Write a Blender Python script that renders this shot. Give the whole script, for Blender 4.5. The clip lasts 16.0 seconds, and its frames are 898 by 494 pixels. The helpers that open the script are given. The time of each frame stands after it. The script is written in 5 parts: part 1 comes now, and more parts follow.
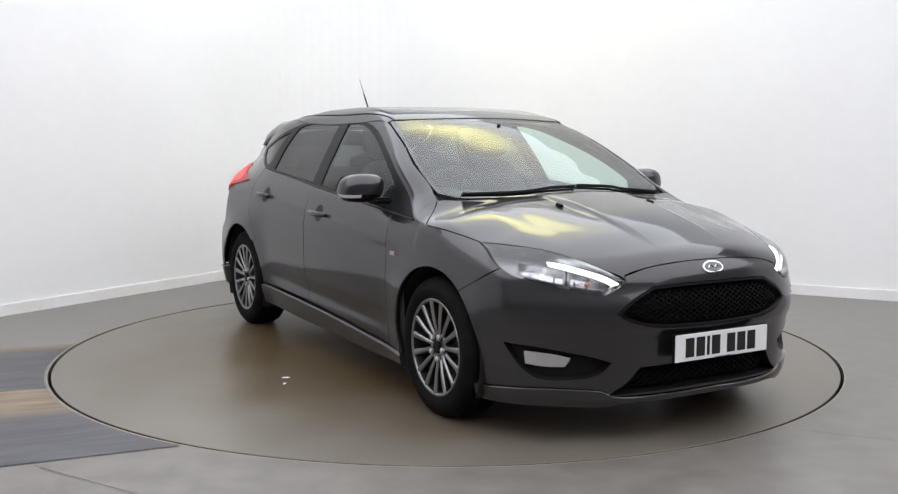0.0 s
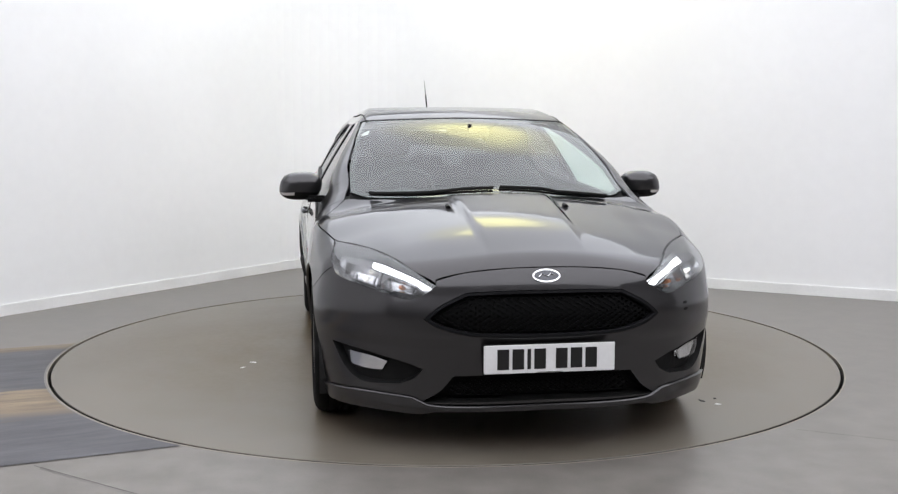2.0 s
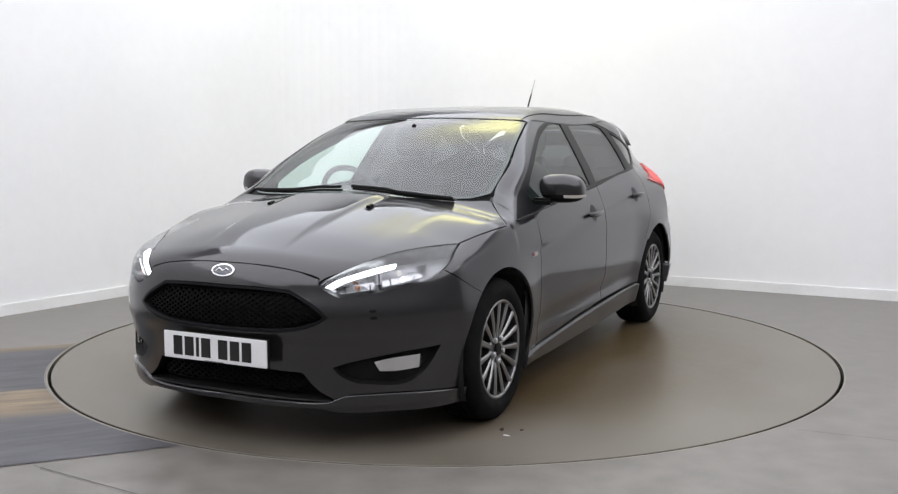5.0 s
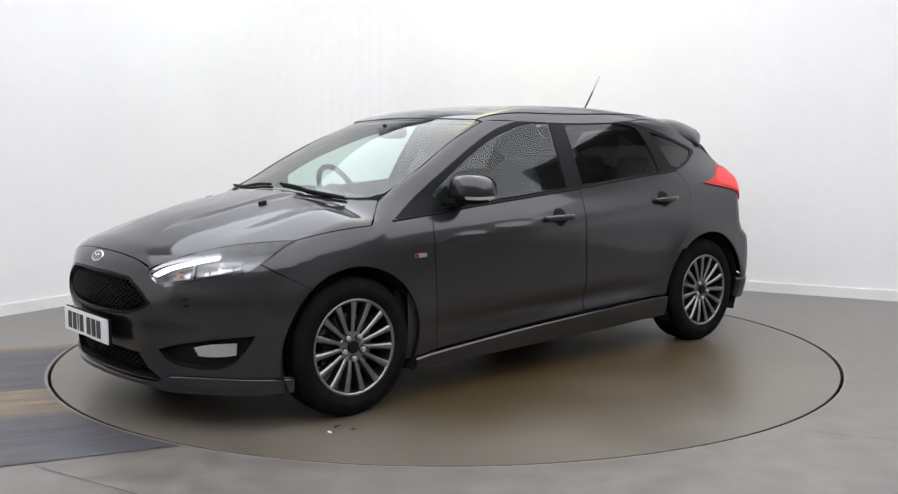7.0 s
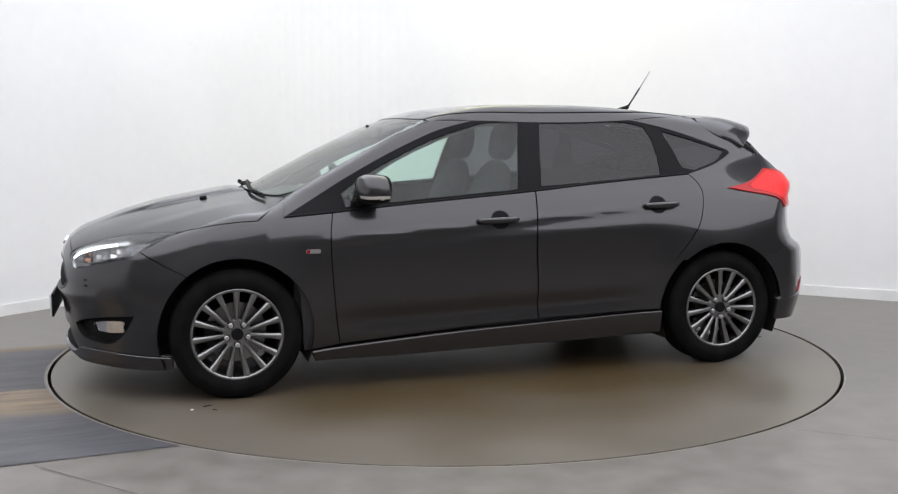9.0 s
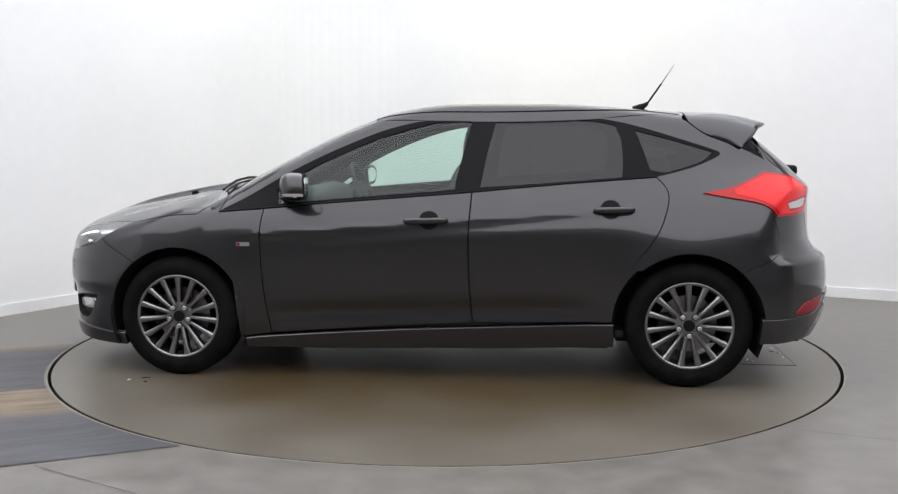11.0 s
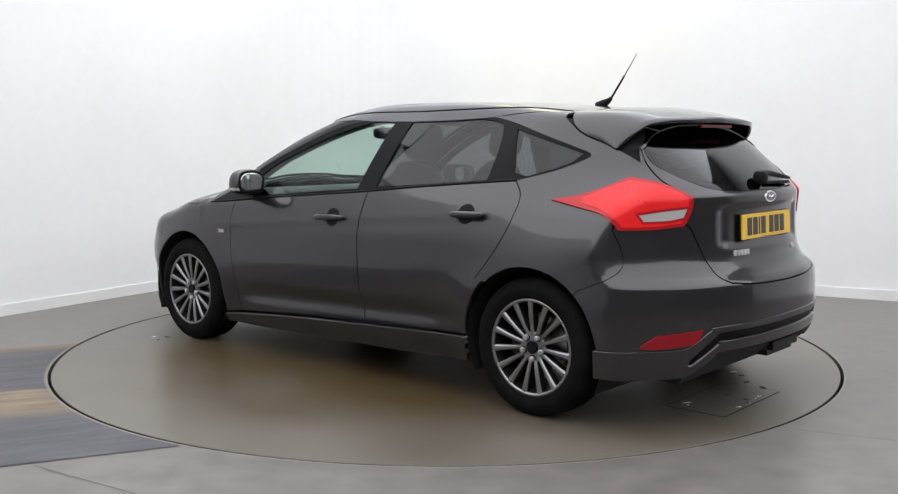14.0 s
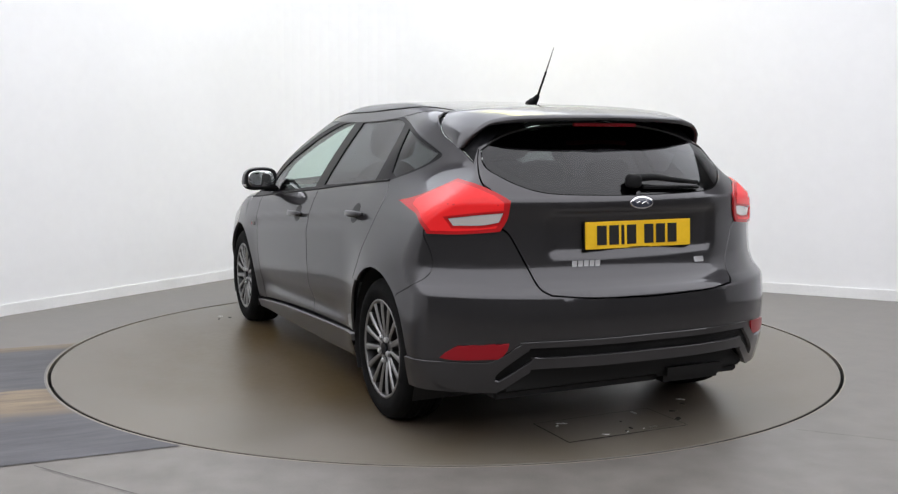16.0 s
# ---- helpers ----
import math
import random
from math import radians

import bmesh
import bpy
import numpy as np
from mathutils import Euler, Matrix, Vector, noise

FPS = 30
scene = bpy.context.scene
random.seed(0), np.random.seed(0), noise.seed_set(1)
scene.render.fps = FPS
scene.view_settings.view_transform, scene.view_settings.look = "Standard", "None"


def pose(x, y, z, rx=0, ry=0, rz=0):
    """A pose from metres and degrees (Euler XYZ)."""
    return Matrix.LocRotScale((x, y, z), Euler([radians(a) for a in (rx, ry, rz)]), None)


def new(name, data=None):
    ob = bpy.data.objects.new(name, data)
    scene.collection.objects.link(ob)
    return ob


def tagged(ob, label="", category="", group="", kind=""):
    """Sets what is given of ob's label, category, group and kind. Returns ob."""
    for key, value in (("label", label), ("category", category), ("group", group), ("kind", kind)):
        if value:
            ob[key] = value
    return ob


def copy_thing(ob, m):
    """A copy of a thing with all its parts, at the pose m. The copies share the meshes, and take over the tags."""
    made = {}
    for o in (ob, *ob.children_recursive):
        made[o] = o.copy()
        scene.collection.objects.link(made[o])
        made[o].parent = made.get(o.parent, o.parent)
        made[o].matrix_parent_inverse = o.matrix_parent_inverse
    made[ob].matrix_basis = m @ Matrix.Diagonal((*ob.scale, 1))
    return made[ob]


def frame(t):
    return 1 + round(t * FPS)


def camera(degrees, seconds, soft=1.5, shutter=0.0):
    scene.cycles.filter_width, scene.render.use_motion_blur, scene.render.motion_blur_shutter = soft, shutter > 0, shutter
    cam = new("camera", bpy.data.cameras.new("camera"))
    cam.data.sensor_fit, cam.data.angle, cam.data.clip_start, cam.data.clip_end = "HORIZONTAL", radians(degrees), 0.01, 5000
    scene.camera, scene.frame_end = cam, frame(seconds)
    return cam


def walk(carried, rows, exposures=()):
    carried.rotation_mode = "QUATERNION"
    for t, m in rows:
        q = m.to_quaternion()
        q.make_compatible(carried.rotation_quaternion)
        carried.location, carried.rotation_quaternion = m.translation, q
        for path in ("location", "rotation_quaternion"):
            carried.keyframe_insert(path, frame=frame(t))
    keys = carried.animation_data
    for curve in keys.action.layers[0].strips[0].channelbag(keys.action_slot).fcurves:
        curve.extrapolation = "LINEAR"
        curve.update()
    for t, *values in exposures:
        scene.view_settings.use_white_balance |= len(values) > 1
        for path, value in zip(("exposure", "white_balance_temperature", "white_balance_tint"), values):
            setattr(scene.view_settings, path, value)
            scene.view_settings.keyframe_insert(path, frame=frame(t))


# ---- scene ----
cam = camera(49.3, 16.0, soft=1.27)
EYE = pose(0, -5.879, 1.236, 90 - 6.17, -0.03, -0.158)
walk(cam, [(0.0, EYE), (16.0, EYE)], exposures=[(0.0, 0.79), (16.0, 0.79)])

# heading of the car and turntable, in degrees, by seconds: a soft start, then an even turn
TURN = [(0.0, -60.0), (0.5, -63.5), (1.0, -69.0), (1.5, -74.7), (2.0, -80.85), (2.5, -86.56), (3.0, -92.74),
        (3.5, -98.44), (4.0, -104.63), (4.5, -110.27), (5.0, -116.36), (5.6, -123.3), (6.25, -130.85), (6.9, -138.4),
        (7.5, -145.3), (8.0, -151.38), (8.5, -156.99), (9.0, -163.01), (9.6, -169.95), (10.25, -177.45), (10.9, -184.95),
        (11.5, -191.87), (12.0, -197.74), (12.5, -203.7), (13.0, -209.77), (13.5, -215.49), (14.0, -221.63),
        (14.5, -227.33), (15.0, -233.44), (15.5, -239.22), (16.0, -245.4)]
CAR_OFF = (0.001, 0.05)

# ---- light ----
world = bpy.data.worlds.new("world")
scene.world = world
world.use_nodes = True
world.node_tree.nodes["Background"].inputs[0].default_value = (0.9, 0.93, 1.0, 1)
world.node_tree.nodes["Background"].inputs[1].default_value = 0.05

# ---- materials ----
def material(name, color, rough=0.5, metal=0.0, **kw):
    m = bpy.data.materials.new(name)
    m.use_nodes = True
    b = m.node_tree.nodes["Principled BSDF"]
    b.inputs["Base Color"].default_value = (*color, 1)
    b.inputs["Roughness"].default_value = rough
    b.inputs["Metallic"].default_value = metal
    for k, v in kw.items():
        b.inputs[k.replace("_", " ")].default_value = v
    return m


def vary(m, scale, low, high, bump=0.0, bump_scale=None, detail=6, stretch=(1, 1, 1), rough=None, coords="Object"):
    """Two scales of noise between two colours, with fine relief."""
    nt = m.node_tree
    b = nt.nodes["Principled BSDF"]
    co = nt.nodes.new("ShaderNodeTexCoord")
    mp = nt.nodes.new("ShaderNodeMapping")
    mp.inputs["Scale"].default_value = stretch
    nt.links.new(co.outputs[coords], mp.inputs[0])
    n1 = nt.nodes.new("ShaderNodeTexNoise")
    n1.inputs["Scale"].default_value, n1.inputs["Detail"].default_value = scale, detail
    n2 = nt.nodes.new("ShaderNodeTexNoise")
    n2.inputs["Scale"].default_value, n2.inputs["Detail"].default_value = scale * 17, 4
    mix = nt.nodes.new("ShaderNodeMath")
    mix.operation = "MULTIPLY_ADD"
    mix.inputs[1].default_value = 0.35
    ramp = nt.nodes.new("ShaderNodeValToRGB")
    ramp.color_ramp.elements[0].position, ramp.color_ramp.elements[1].position = 0.5, 0.85
    ramp.color_ramp.elements[0].color, ramp.color_ramp.elements[1].color = (*low, 1), (*high, 1)
    for n in (n1, n2):
        nt.links.new(mp.outputs[0], n.inputs["Vector"])
    nt.links.new(n2.outputs[0], mix.inputs[0])
    nt.links.new(n1.outputs[0], mix.inputs[2])
    nt.links.new(mix.outputs[0], ramp.inputs[0])
    nt.links.new(ramp.outputs[0], b.inputs["Base Color"])
    if rough:
        rr = nt.nodes.new("ShaderNodeMapRange")
        rr.inputs[1].default_value, rr.inputs[2].default_value = 0.5, 0.85
        rr.inputs[3].default_value, rr.inputs[4].default_value = rough
        nt.links.new(mix.outputs[0], rr.inputs[0])
        nt.links.new(rr.outputs[0], b.inputs["Roughness"])
    if bump:
        n3 = nt.nodes.new("ShaderNodeTexNoise")
        n3.inputs["Scale"].default_value, n3.inputs["Detail"].default_value = bump_scale or scale * 40, 5
        nt.links.new(mp.outputs[0], n3.inputs["Vector"])
        bp = nt.nodes.new("ShaderNodeBump")
        bp.inputs["Strength"].default_value, bp.inputs["Distance"].default_value = bump, 0.002
        nt.links.new(n3.outputs[0], bp.inputs["Height"])
        nt.links.new(bp.outputs[0], b.inputs["Normal"])
    return m


def glowing(name, color, strength):
    return material(name, (0.8, 0.8, 0.8), 0.4, Emission_Color=(*color, 1), Emission_Strength=strength)


WALL = vary(material("white wall paint", (0.8, 0.8, 0.8), 0.6), 0.7, (0.79, 0.79, 0.79), (0.83, 0.83, 0.83), 0.15, 60)
FLOOR = vary(material("grey floor paint", (0.25, 0.24, 0.22), 0.35), 7.0, (0.12, 0.11, 0.099), (0.172, 0.159, 0.145), 0.12, 180, rough=(0.36, 0.41))


def disc_material():
    """Taupe paint, greyer at the edge; trodden brown plus painted contact shade in the middle where the cars stand."""
    m = vary(material("turntable paint", (0.25, 0.23, 0.2), 0.35), 1.4, (0.105, 0.091, 0.072), (0.148, 0.13, 0.106), 0.06, 90, rough=(0.3, 0.38))
    nt = m.node_tree
    b = nt.nodes["Principled BSDF"]
    grey = b.inputs["Base Color"].links[0].from_socket
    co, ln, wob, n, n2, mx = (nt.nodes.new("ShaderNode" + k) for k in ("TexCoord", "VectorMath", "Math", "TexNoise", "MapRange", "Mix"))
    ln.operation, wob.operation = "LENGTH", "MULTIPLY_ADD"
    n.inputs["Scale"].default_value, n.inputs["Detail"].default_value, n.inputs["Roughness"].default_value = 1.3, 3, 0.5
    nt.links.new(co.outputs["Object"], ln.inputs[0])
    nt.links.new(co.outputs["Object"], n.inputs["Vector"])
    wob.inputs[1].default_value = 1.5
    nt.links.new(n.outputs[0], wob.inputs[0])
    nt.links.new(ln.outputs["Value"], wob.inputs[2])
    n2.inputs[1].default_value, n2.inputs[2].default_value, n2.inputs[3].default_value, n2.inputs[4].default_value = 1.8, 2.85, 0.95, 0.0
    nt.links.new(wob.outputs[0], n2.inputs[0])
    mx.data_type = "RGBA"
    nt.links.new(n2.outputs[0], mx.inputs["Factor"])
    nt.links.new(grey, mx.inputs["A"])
    # brown stain, darkened further to hold the car's contact shade in the colour
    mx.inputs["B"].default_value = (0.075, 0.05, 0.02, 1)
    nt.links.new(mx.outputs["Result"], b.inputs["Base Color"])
    return m


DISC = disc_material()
SKIRT = vary(material("white skirting", (0.8, 0.8, 0.8), 0.4), 3, (0.74, 0.74, 0.73), (0.82, 0.82, 0.81))
BACKWALL = vary(material("grey studio wall", (0.2, 0.2, 0.2), 0.8), 0.8, (0.12, 0.118, 0.115), (0.15, 0.148, 0.145))
LAMP = glowing("white diffuser", (0.93, 0.935, 1.0), 1.2)
CEIL = vary(material("ceiling grey", (0.2, 0.2, 0.2), 0.8), 1.2, (0.3, 0.3, 0.3), (0.36, 0.36, 0.36))
DARK = material("dark gap", (0.006, 0.006, 0.006), 0.7)
STEEL_DARK = material("dark steel", (0.02, 0.02, 0.02), 0.5, 0.6)
PAINT = material("grey metallic paint", (0.044, 0.0425, 0.0442), 0.3, 0.8, Coat_Weight=1.0, Coat_Roughness=0.05, Coat_IOR=1.45, Specular_Tint=(0.3, 0.3, 0.33, 1))
GLOSS_BLACK = material("gloss black trim", (0.01, 0.01, 0.011), 0.3, Specular_IOR_Level=0.06)
TRIM = vary(material("black plastic", (0.015, 0.015, 0.015), 0.55, Specular_IOR_Level=0.1), 8, (0.006, 0.006, 0.006), (0.011, 0.011, 0.011), 0.3, 900)
LINING = vary(material("dark cabin plastic", (0.03, 0.03, 0.032), 0.7), 6, (0.022, 0.022, 0.024), (0.034, 0.034, 0.036), 0.3, 700)
HEADLINER = vary(material("grey headliner", (0.3, 0.3, 0.29), 0.9), 9, (0.27, 0.27, 0.26), (0.34, 0.34, 0.33), 0.3, 800)
CLOTH = vary(material("dark seat cloth", (0.03, 0.03, 0.032), 0.9), 20, (0.016, 0.016, 0.018), (0.034, 0.034, 0.037), 0.5, 900)
RUBBER = vary(material("tyre rubber", (0.02, 0.02, 0.02), 0.75, Specular_IOR_Level=0.06), 12, (0.0045, 0.0045, 0.0045), (0.009, 0.009, 0.009), 0.4, 300)
ALLOY = vary(material("machined grey alloy", (0.3, 0.3, 0.3), 0.3, 0.9), 5, (0.21, 0.208, 0.206), (0.28, 0.278, 0.276))
ALLOY_DARK = material("dark wheel paint", (0.035, 0.035, 0.035), 0.35, 0.6)
REFLECTOR = material("lamp reflector", (0.55, 0.55, 0.56), 0.22, 0.9)
SILVER = material("silver badge", (0.45, 0.45, 0.45), 0.3, 0.6)
CHROME = material("chrome", (0.82, 0.82, 0.83), 0.08, 1.0)
STEEL = vary(material("brake steel", (0.3, 0.3, 0.3), 0.35, 1.0), 14, (0.22, 0.215, 0.21), (0.36, 0.355, 0.35))
LAMP_CASE = material("lamp housing", (0.24, 0.24, 0.245), 0.25, 0.85)
AMBER = material("amber indicator", (0.75, 0.33, 0.18), 0.25, 0.2)
BULB = glowing("dipped bulb", (1, 0.97, 0.9), 0.6)
DRL = glowing("daytime strip", (0.93, 0.97, 1.0), 2.2)
RED_LENS = material("red lamp lens", (0.40, 0.010, 0.012), 0.25, Specular_IOR_Level=0.35)
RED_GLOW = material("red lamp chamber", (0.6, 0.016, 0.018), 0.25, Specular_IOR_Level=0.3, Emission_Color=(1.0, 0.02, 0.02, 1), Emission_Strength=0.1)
RED_DEEP = material("red reflector", (0.26, 0.006, 0.012), 0.3, Specular_IOR_Level=0.3)
LENS_WHITE = material("clear ribbed lens", (0.6, 0.57, 0.55), 0.2, 0.3, Coat_Weight=1.0)
PLATE_WHITE = vary(material("white number plate", (0.75, 0.75, 0.75), 0.3), 4, (0.70, 0.70, 0.70), (0.78, 0.78, 0.78))
PLATE_YELLOW = vary(material("yellow number plate", (0.8, 0.5, 0.02), 0.3), 4, (0.72, 0.43, 0.012), (0.80, 0.50, 0.02))
INK = material("black lettering", (0.008, 0.008, 0.008), 0.4)
BADGE_BLUE = material("badge enamel", (0.03, 0.035, 0.05), 0.2, Coat_Weight=1.0)
GRILLE_BLACK = material("black grille mesh", (0.005, 0.005, 0.0052), 0.5, Specular_IOR_Level=0.04)
GREY_PLASTIC = vary(material("grey dashboard plastic", (0.05, 0.05, 0.052), 0.7), 10, (0.035, 0.035, 0.037), (0.055, 0.055, 0.058), 0.3, 600)
MIRROR = material("mirror glass", (0.9, 0.9, 0.9), 0.02, 1.0)


def pane(name, tint, straight=0.07):
    """A thin sheet: light passes, tinted, and the gloss grows at grazing angles, from either side."""
    m = bpy.data.materials.new(name)
    m.use_nodes = True
    nt = m.node_tree
    nt.nodes.remove(nt.nodes["Principled BSDF"])
    tr, gl, lw, mx = (nt.nodes.new("ShaderNode" + k) for k in ("BsdfTransparent", "BsdfGlossy", "LayerWeight", "MixShader"))
    tr.inputs[0].default_value, gl.inputs["Roughness"].default_value = (*tint, 1), 0.02
    lw.inputs[0].default_value = 0.5
    power, share = nt.nodes.new("ShaderNodeMath"), nt.nodes.new("ShaderNodeMath")
    power.operation, share.operation = "POWER", "MULTIPLY_ADD"
    power.inputs[1].default_value, share.inputs[1].default_value, share.inputs[2].default_value = 5.0, 1 - straight, straight
    nt.links.new(lw.outputs["Facing"], power.inputs[0])
    nt.links.new(power.outputs[0], share.inputs[0])
    nt.links.new(share.outputs[0], mx.inputs[0])
    nt.links.new(tr.outputs[0], mx.inputs[1])
    nt.links.new(gl.outputs[0], mx.inputs[2])
    nt.links.new(mx.outputs[0], nt.nodes["Material Output"].inputs[0])
    return m


GLASS_CLEAR = pane("clear green glass", (0.72, 0.86, 0.8), 0.05)
GLASS_TINT = pane("dark privacy glass", (0.115, 0.115, 0.125), 0.05)
GLASS_SCREEN = pane("windscreen glass", (0.74, 0.85, 0.80), 0.10)
LENS = pane("lamp lens", (0.93, 0.94, 0.95), 0.05)


def softbox_material():
    """A cloth diffuser with a warm lamp glowing behind its middle."""
    m = material("overhead diffuser", (0.8, 0.8, 0.8), 0.6)
    nt = m.node_tree
    b = nt.nodes["Principled BSDF"]
    co = nt.nodes.new("ShaderNodeTexCoord")
    mp = nt.nodes.new("ShaderNodeMapping")
    mp.inputs["Location"].default_value = (0.0, -0.12, 0)
    mp.inputs["Scale"].default_value = (0.75, 1.1, 1)
    ln = nt.nodes.new("ShaderNodeVectorMath")
    ln.operation = "LENGTH"
    nt.links.new(co.outputs["Object"], mp.inputs[0])
    nt.links.new(mp.outputs[0], ln.inputs[0])
    ramp = nt.nodes.new("ShaderNodeValToRGB")
    el = ramp.color_ramp.elements
    el[0].position, el[0].color = 0.0, (0.85, 0.81, 0.42, 1)
    el[1].position, el[1].color = 1.0, (0.3, 0.31, 0.335, 1)
    for p, c in ((0.3, (0.68, 0.66, 0.38, 1)), (0.62, (0.34, 0.34, 0.29, 1))):
        e = el.new(p)
        e.color = c
    ramp.color_ramp.interpolation = "EASE"
    nt.links.new(ln.outputs["Value"], ramp.inputs[0])
    nt.links.new(ramp.outputs[0], b.inputs["Emission Color"])
    b.inputs["Emission Strength"].default_value = 4.4
    return m


SOFTBOX = softbox_material()

# ---- helpers of this scene ----
def link(name, bm, mat, parent=None, smooth=False):
    me = bpy.data.meshes.new(name)
    bm.normal_update()
    bm.to_mesh(me)
    bm.free()
    for m in mat if isinstance(mat, (list, tuple)) else [mat]:
        me.materials.append(m)
    if smooth:
        me.shade_smooth()
    ob = new(name, me)
    ob.parent = parent
    return ob


def part(name, bm, mat, parent, label="", smooth=False):
    ob = link(name, bm, mat, parent, smooth)
    return tagged(ob, label) if label else ob


def box(x0, x1, y0, y1, z0, z1, bevel=0.0, segments=2):
    bm = bmesh.new()
    bmesh.ops.create_cube(bm, size=1.0, matrix=Matrix.Translation(((x0 + x1) / 2, (y0 + y1) / 2, (z0 + z1) / 2)) @ Matrix.Diagonal((x1 - x0, y1 - y0, z1 - z0, 1)))
    if bevel:
        bmesh.ops.bevel(bm, geom=bm.edges[:], offset=bevel, segments=segments, affect="EDGES")
    return bm


def prism(points, z0, z1):
    """An upright prism over a plan outline."""
    bm = bmesh.new()
    f = bm.faces.new([bm.verts.new((x, y, z0)) for x, y in points])
    top = bmesh.ops.extrude_face_region(bm, geom=[f])
    bmesh.ops.translate(bm, verts=[v for v in top["geom"] if isinstance(v, bmesh.types.BMVert)], vec=(0, 0, z1 - z0))
    bmesh.ops.recalc_face_normals(bm, faces=bm.faces[:])
    return bm


def tube(points, radius, sides=8, taper=1.0):
    """A round bar along a line of points."""
    bm = bmesh.new()
    pts = [Vector(p) for p in points]
    rings = []
    for i, p in enumerate(pts):
        d = (pts[min(i + 1, len(pts) - 1)] - pts[max(i - 1, 0)]).normalized()
        a = d.orthogonal().normalized() if not rings else (axis - d * axis.dot(d)).normalized()
        axis = a
        b = d.cross(a)
        r = radius * (1 + (taper - 1) * i / max(1, len(pts) - 1))
        rings.append([bm.verts.new(p + r * (a * math.cos(t) + b * math.sin(t))) for t in (2 * math.pi * k / sides for k in range(sides))])
    for r0, r1 in zip(rings, rings[1:]):
        for k in range(sides):
            bm.faces.new((r0[k], r0[(k + 1) % sides], r1[(k + 1) % sides], r1[k]))
    bm.faces.new(rings[0][::-1])
    bm.faces.new(rings[-1])
    return bm


# ---- the room ----
R_DISC = 2.239
CORNER, LEFT_END, RIGHT_END, BACK = (-1.142, 4.178), (-8.23, -7.06), (9.0, -1.37), -8.5
CEIL_Z = 3.7


def ring_floor():
    """The floor sheet with a round opening for the turntable."""
    bm = bmesh.new()
    n = 160
    inner = [bm.verts.new(((R_DISC + 0.018) * math.cos(a), (R_DISC + 0.018) * math.sin(a), 0)) for a in (2 * math.pi * k / n for k in range(n))]
    lower = [bm.verts.new((v.co.x, v.co.y, -0.12)) for v in inner]
    outer = [bm.verts.new((14 * math.cos(a), 14 * math.sin(a), 0)) for a in (2 * math.pi * k / n for k in range(n))]
    for k in range(n):
        j = (k + 1) % n
        bm.faces.new((inner[k], outer[k], outer[j], inner[j]))
        bm.faces.new((lower[k], inner[k], inner[j], lower[j]))
    return bm


floor = tagged(link("floor", ring_floor(), FLOOR), "satin taupe-grey painted concrete studio floor with faint scratches", "floor", kind="structure")
pit = bmesh.new()
bmesh.ops.create_circle(pit, cap_ends=True, segments=96, radius=R_DISC + 0.03, matrix=Matrix.Translation((0, 0, -0.12)))
tagged(link("pit_floor", pit, DARK), "dark pit below the turntable", "pit", kind="structure")


def wall_between(name, a, b, inward, label, mat=None):
    a, b, n = Vector(a), Vector(b), Vector(inward).normalized()
    pts = [a, b, b - n * 0.2, a - n * 0.2]
    tagged(link(name, prism([p[:] for p in pts], -0.05, CEIL_Z), mat or WALL), label, "wall", kind="structure")


def skirting_between(name, a, b, inward):
    a, b, n = Vector(a), Vector(b), Vector(inward).normalized()
    bm = prism([p[:] for p in (a, b, b + n * 0.018, a + n * 0.018)], 0.0, 0.085)
    bmesh.ops.bevel(bm, geom=[e for e in bm.edges if all(v.co.z > 0.08 for v in e.verts)], offset=0.005, segments=2, affect="EDGES")
    tagged(link(name, bm, SKIRT), "low white painted skirting board along the studio wall", "skirting", kind="structure")


def inward_of(a, b):
    d = Vector(b) - Vector(a)
    n = Vector((-d.y, d.x))
    return n if n.dot(-Vector(a)) > 0 else -n


def corner_arc(radius=0.9, n=14):
    """A swept curve that joins the two long walls without a hard corner."""
    c = Vector(CORNER)
    u, v = (Vector(LEFT_END) - c).normalized(), (Vector(RIGHT_END) - c).normalized()
    half = math.acos(u.dot(v)) / 2
    run = radius / math.tan(half)
    mid = c + (u + v).normalized() * (radius / math.sin(half))
    a, b = c + u * run - mid, c + v * run - mid
    whole = a.angle_signed(b)
    return [mid + Matrix.Rotation(-whole * k / n, 2) @ a for k in range(n + 1)]


ARC = corner_arc()
LS, RS = ARC[0], ARC[-1]
wall_between("wall_west", LEFT_END, LS, inward_of(LEFT_END, LS), "smooth white painted studio wall with faint scuffs")
wall_between("wall_north", RS, RIGHT_END, inward_of(RIGHT_END, RS), "smooth white painted studio wall with faint scuffs")
skirting_between("skirting_west", LEFT_END, LS, inward_of(LEFT_END, LS))
skirting_between("skirting_north", RS, RIGHT_END, inward_of(RIGHT_END, RS))


